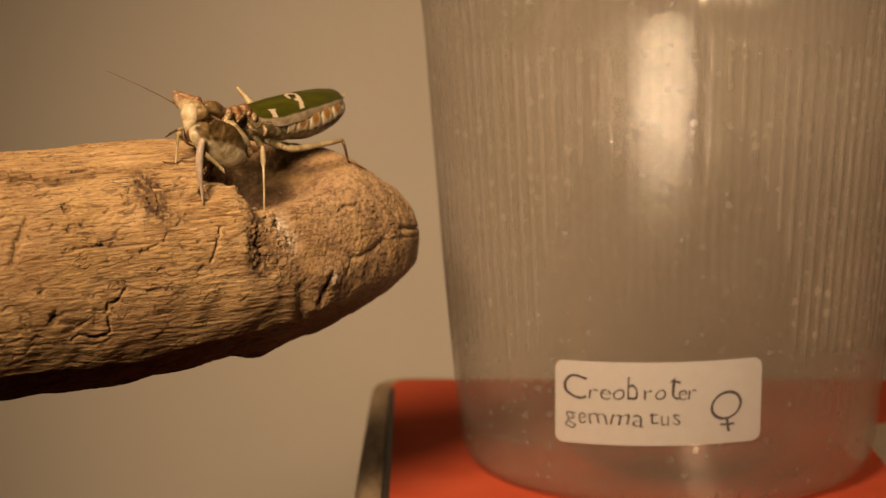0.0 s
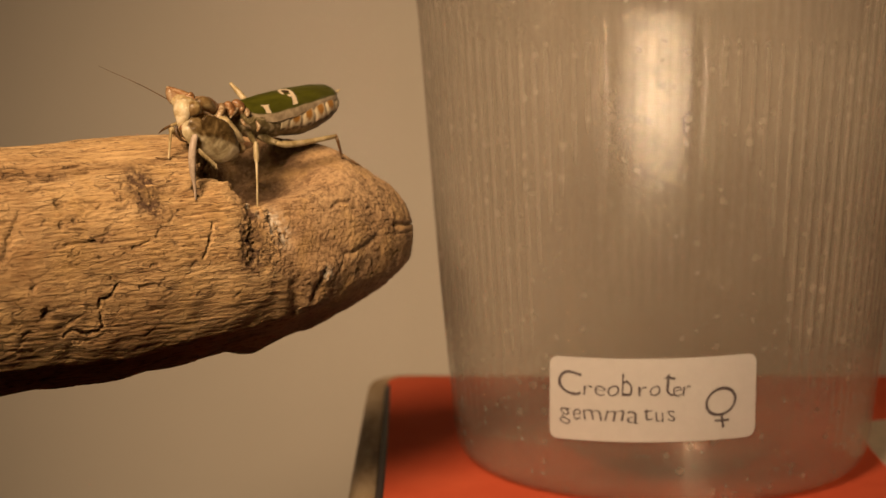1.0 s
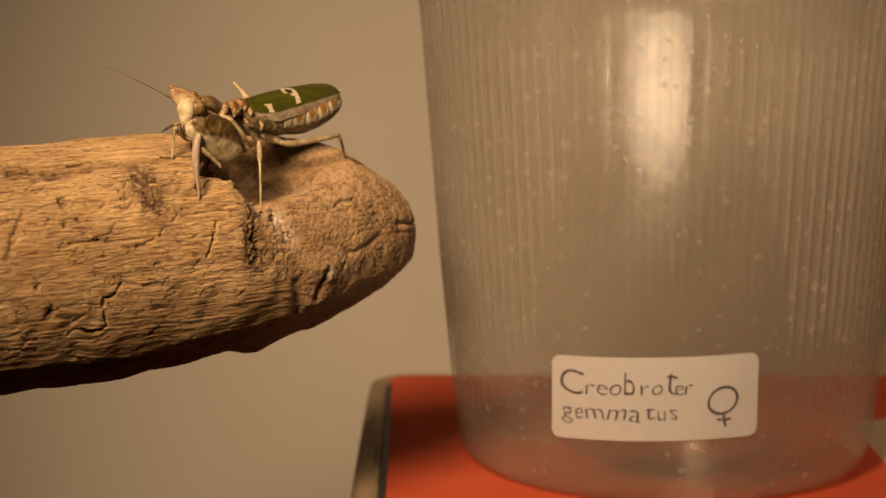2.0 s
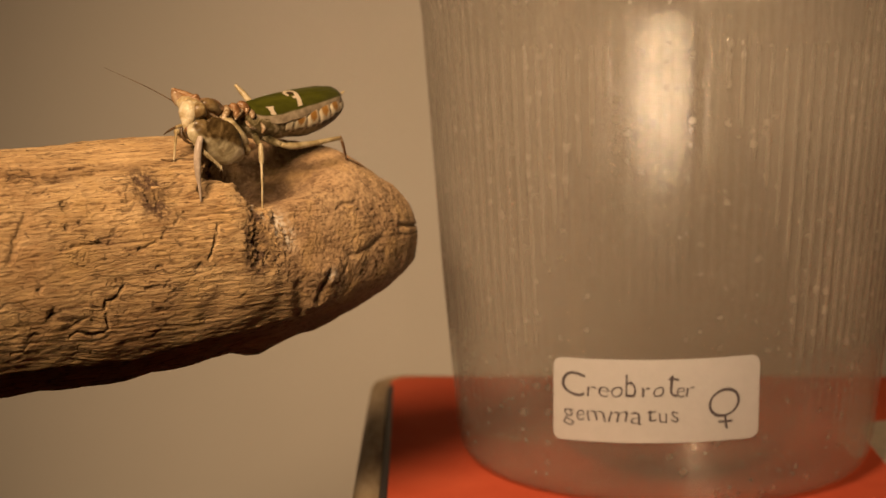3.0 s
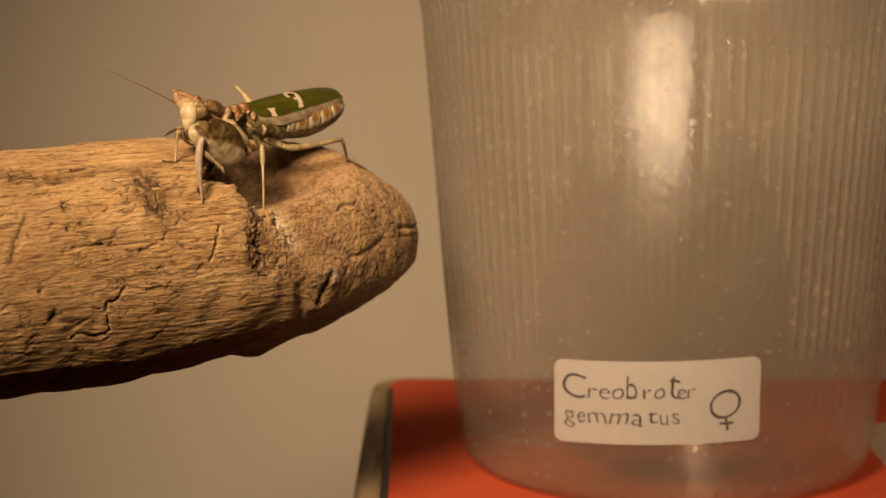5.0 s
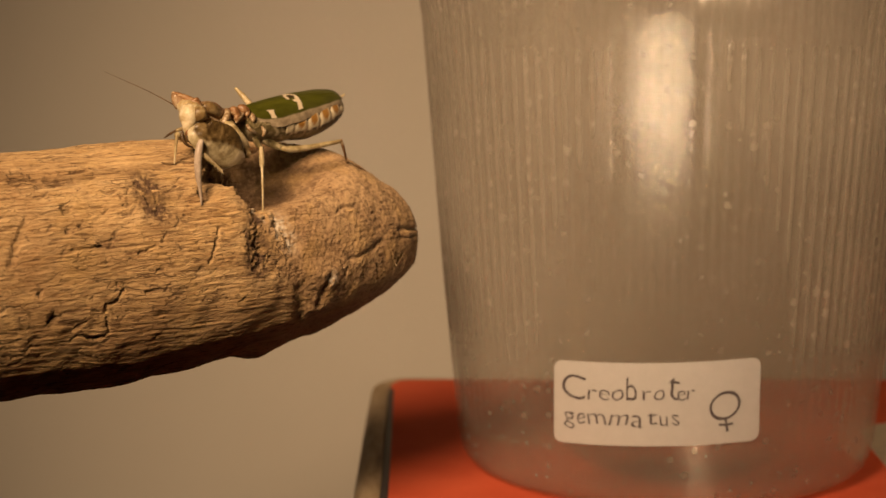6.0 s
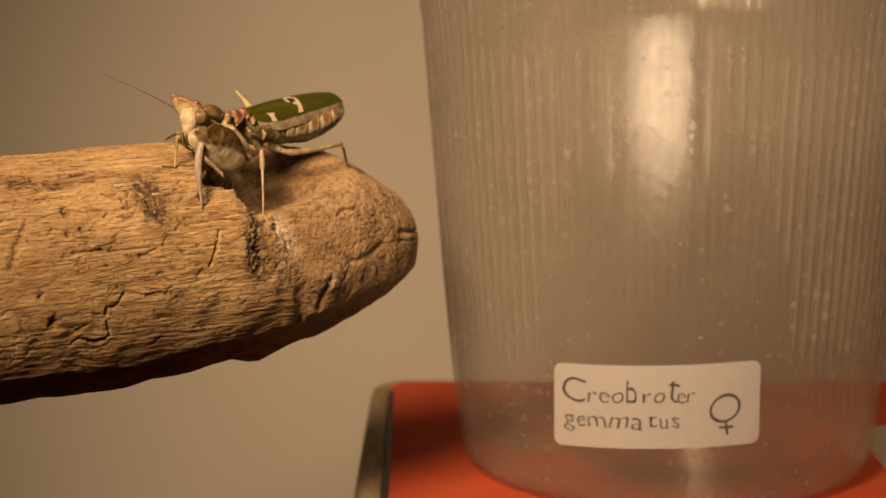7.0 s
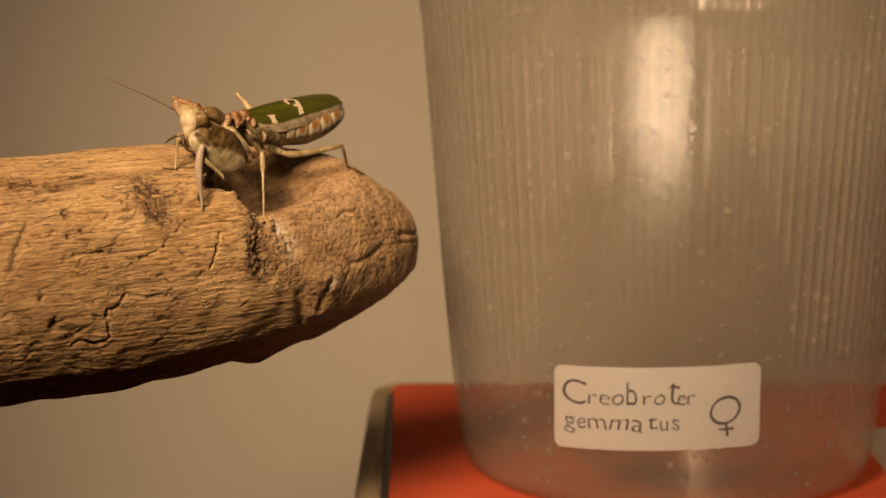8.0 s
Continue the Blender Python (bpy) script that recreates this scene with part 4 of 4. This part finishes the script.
def abdomen(body):
    pts = [(-0.5, 0, -3.3), (-4, 0, -3.0), (-8.5, 0, -2.8), (-13, 0, -2.1), (-16.6, 0, -1.5), (-19.0, 0, -1.0), (-20.2, 0, -0.6)]
    rad = [(3.6, 2.9), (3.9, 3.2), (4.2, 3.6), (4.2, 3.4), (3.5, 2.7), (2.2, 1.8), (0.5, 0.5)]
    count, around = 90, 48
    v, f = tube_data(pts, rad, count, around)
    ring = v[:-2].reshape(count, around, 3)
    s = np.linspace(0, 1, count)
    seg = (-1000 * ring[:, :, 0].mean(1) - 2.6) / 3.4
    notch = np.exp(-(((seg % 1) - 0.0) / 0.10) ** 2) + np.exp(-(((seg % 1) - 1.0) / 0.10) ** 2)
    centre = ring.mean(1, keepdims=True)
    ring[:] = centre + (ring - centre) * (1 - 0.055 * notch + 0.03 * (seg % 1))[:, None, None]
    v[:-2] = ring.reshape(-1, 3)
    a = np.linspace(0, 360, around, endpoint=False)
    low = np.sin(np.radians(a))
    # brown wedges that narrow downwards, cream scallops between, an olive plate below
    gap = np.abs(seg % 1 - 0.5)[:, None]
    level = low[None, :] + 0.05 * np.cos(2 * np.pi * (seg % 1))[:, None]
    brink = np.interp(seg, [0.4, 1.7, 3.1], [-0.52, -0.40, -0.28])[:, None]
    half = np.clip(0.95 * (level - brink) - 0.10, 0, 0.30)
    band = np.clip((half - gap) / 0.07, 0, 1) * smoothstep(-0.1, 0.1, seg)[:, None] * smoothstep(4.2, 3.9, seg)[:, None] * smoothstep(0.06, 0.16, level - brink)
    under = np.clip(smoothstep(0.02, -0.03, level - brink) + 0.75 * smoothstep(-0.7, -1.3, seg)[:, None], 0, 1)
    # dark line at the seam, darker too along the bottom and towards the rear
    seam_dark = np.exp(-(((level - brink) + 0.02) / 0.045) ** 2) + smoothstep(-0.75, -0.95, low)[None, :] + 0.75 * under * smoothstep(1.2, 2.6, seg)[:, None]
    tail = [0.0, 0.0]
    mesh_object("abdomen", v, f, BAND, body, "cream abdomen with brown side bands", attrs={"band": np.concatenate([band.ravel(), tail]), "under": np.concatenate([under.ravel(), tail]), "seam_dark": np.concatenate([np.clip(seam_dark, 0, 1).ravel(), tail])})


def wing(name, body, side):
    """A leaf-like fore wing, folded over the back; side 1 is the animal's left."""
    nu, nv = 150, 60
    t = np.linspace(0, 1, nu)[:, None]
    q = np.linspace(0, 1, nv)[None, :]
    x = 8.2 - 28.6 * t + 0 * q
    ridge = np.interp(t, [0, 0.25, 0.5, 0.75, 0.9, 1], [0.6, 1.5, 2.1, 2.3, 2.0, 0.5])
    wide = np.interp(t, [0, 0.06, 0.25, 0.45, 0.7, 0.88, 1], [1.2, 2.3, 3.65, 4.0, 3.95, 3.3, 0.6])
    drop = np.interp(t, [0, 0.2, 0.45, 0.7, 0.9, 1], [1.6, 2.9, 3.0, 2.6, 2.0, 0.3])
    drop = drop + np.interp(t, [0, 0.1, 0.2, 0.3, 0.4, 0.5, 0.7, 0.85, 1], [0.1, 0.9, 1.7, 1.8, 1.6, 1.4, 1.0, 0.6, 0.1])
    wide, drop, ridge = (smooth_along(g) for g in (wide, drop, ridge))
    y = side * (wide * np.sin(q * np.pi / 2) ** 0.9) + side * 0.04
    z = ridge - drop * q**1.7 + 0.05 * np.sin(t * 40) * q + (0.06 if side > 0 else 0.0)
    z = z + 0.015 * np.sin(q * 38)
    top = np.stack([x + 0 * y, y, z], -1).reshape(-1, 3)
    low = top - np.array([0, 0, 0.14])
    faces = []
    m = nu * nv
    for i in range(nu - 1):
        for j in range(nv - 1):
            a, b, c, d = i * nv + j, (i + 1) * nv + j, (i + 1) * nv + j + 1, i * nv + j + 1
            faces.append((a, b, c, d))
            faces.append((m + d, m + c, m + b, m + a))
    for i in range(nu - 1):
        for j in (0, nv - 1):
            faces.append((i * nv + j, (i + 1) * nv + j, m + (i + 1) * nv + j, m + i * nv + j))
    for j in range(nv - 1):
        for i in (0, nu - 1):
            faces.append((i * nv + j, m + i * nv + j, m + i * nv + j + 1, i * nv + j + 1))
    tt, qq = np.broadcast_to(t, (nu, nv)), np.broadcast_to(q, (nu, nv))
    # the ring-shaped hook of the eye spot, the smaller patch near the root, the pale border
    hook = np.abs(np.hypot((tt - 0.435) / 0.042, (qq - 0.22) / 0.17) - 1) < 0.27
    hook &= ~((tt < 0.42) & (qq > 0.30))
    bar = (np.abs(tt - 0.470 + 0.07 * (qq - 0.3)) < 0.012 + 0.014 * qq) & (qq > 0.25) & (qq < 0.70)
    root = (np.abs(tt - 0.190 - 0.05 * (qq - 0.6)) < 0.019 + 0.012 * smoothstep(0.62, 0.52, qq)) & (qq > 0.54) & (qq < 0.78)
    cream = (hook | bar | root).astype(float)
    dark = (np.hypot((tt - 0.435) / 0.024, (qq - 0.20) / 0.07) < 1).astype(float)
    line = np.interp(tt, [0, 0.1, 0.2, 0.4, 0.6, 0.8, 1], [0.90, 0.87, 0.79, 0.77, 0.78, 0.78, 0.78])
    edge = smoothstep(line - 0.01, line + 0.03, qq) + smoothstep(0.965, 1.0, tt) * 0.8
    attrs = {k: np.tile(g.ravel(), 2) for k, g in (("cream", cream), ("dark", dark), ("edge", np.clip(edge, 0, 1)))}
    mesh_object(name, np.vstack([top, low]) * 0.001, faces, WING, body, "green leaf-like wing with a cream eye spot", attrs=attrs)


def smooth_along(g):
    k = np.ones(9) / 9
    pad = np.concatenate([np.repeat(g[:1, 0], 4), g[:, 0], np.repeat(g[-1:, 0], 4)])
    return np.convolve(pad, k, "valid")[:, None]


HEAD_POSE = pose(0.0205, 0, 0)


def head_part(body):
    """Triangular head, turned and leaning: a wide skull between two cone eyes, a face narrowing to the mouth."""
    v, f = tube_data([(0.83, -2.60, 2.72), (0.68, -1.40, 1.74), (0.71, 0.00, 1.08), (0.65, 1.40, 0.60), (0.46, 2.40, 0.31)], [(0.7, 0.8), (1.3, 1.35), (1.5, 1.7), (1.3, 1.45), (0.7, 0.7)], 44, 32, up=(0, 0.4, 0.9))
    v = v + 0.00006 * fractal(v[:, 0] * 1500, v[:, 1] * 1500, v[:, 2] * 1500, 3)[:, None]
    head = mesh_object("head", v, f, HEADM, body, "pale cream triangular head")
    head.matrix_basis = HEAD_POSE
    limb("face", [(1.72, 0.60, 1.75), (2.08, 0.80, 0.51), (2.23, 0.90, -0.84), (2.55, 0.90, -1.90), (2.77, 0.90, -2.71)], [(1.5, 1.2), (1.75, 1.4), (1.45, 1.2), (0.85, 0.8), (0.3, 0.3)], FACE, head, "cream face", 34, 24, up=(1, 0, 0))
    limb("eye", [(0.67, -2.00, 2.03), (0.72, -2.70, 2.65), (0.90, -3.20, 3.40), (1.12, -3.50, 4.05)], [1.25, 1.15, 0.75, 0.2], EYE, head, "brown cream pointed cone eye", 30, 20, up=(1, 0, 0))
    limb("eye", [(1.26, 1.60, 0.78), (1.04, 2.40, 0.48), (0.77, 3.00, 0.14), (0.47, 3.40, -0.21)], [(1.2, 1.3), (1.3, 1.5), (0.95, 1.1), (0.25, 0.3)], NEAR_EYE, head, "olive cream pointed cone eye", 30, 20)
    limb("brow", [(1.27, -3.20, 4.00), (0.78, -2.20, 3.51), (0.37, -0.80, 2.97), (0.06, 0.60, 2.37), (-0.31, 1.60, 1.62)], [(0.2, 0.2), (0.5, 0.4), (0.7, 0.55), (0.75, 0.6), (0.35, 0.3)], CROWN, head, "orange brown brow", 26, 14)
    limb("crest", [(0.54, 0.60, 2.59), (0.01, 0.90, 2.83), (-0.50, 1.20, 2.36)], [0.3, 0.42, 0.2], CROWN, head, count=12)
    limb("simple_eye", [(3.10, 0.20, 1.25), (2.81, 0.40, 0.93), (2.51, 0.50, 0.59)], [0.08, 0.16, 0.06], DARK, head, count=8, around=8)
    for text, pts, radii in (("dark curved palp", [(3.92, 1.00, -2.24), (4.18, 1.20, -3.28), (3.62, 1.60, -4.45), (1.50, 2.00, -5.34)], [0.2, 0.26, 0.24, 0.06]),
                             ("dark curved palp", [(3.35, 1.40, -2.96), (3.12, 1.60, -3.79), (2.33, 1.90, -4.54), (1.21, 2.10, -4.82)], [0.16, 0.2, 0.16, 0.05])):
        limb("palp", pts, radii, DARK, head, text, 18, 9)
    limb("mouth", [(2.87, 1.00, -2.32), (2.50, 1.50, -2.77), (2.01, 1.90, -3.42), (1.66, 2.00, -4.02)], [0.45, 0.6, 0.55, 0.25], CROWN, head, "red brown mouthparts", 16, 12)
    limb("antenna", [(1.08, -3.00, 1.69), (1.94, -3.50, 2.27), (4.66, -6.40, 4.46), (8.78, -11.90, 7.61)], [0.16, 0.09, 0.07, 0.03], DARK, head, "thin dark antenna", 40, 7)
    return head



room()
red_box()
cup()
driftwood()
MANTIS, HEAD = mantis()


def motions():
    """The animal stands almost still: its head nods by a hair."""
    rows = [(0, 0), (1.0, 0.0), (1.5, -0.3), (3.0, -0.4), (4.5, 0.0), (6.0, 0.2), (7.0, 0.3), (7.5, 0.6), (8.0, 1.2)]
    walk(HEAD, [(t, HEAD_POSE @ pose(0, 0, 0, 0, a, 0)) for t, a in rows])


motions()
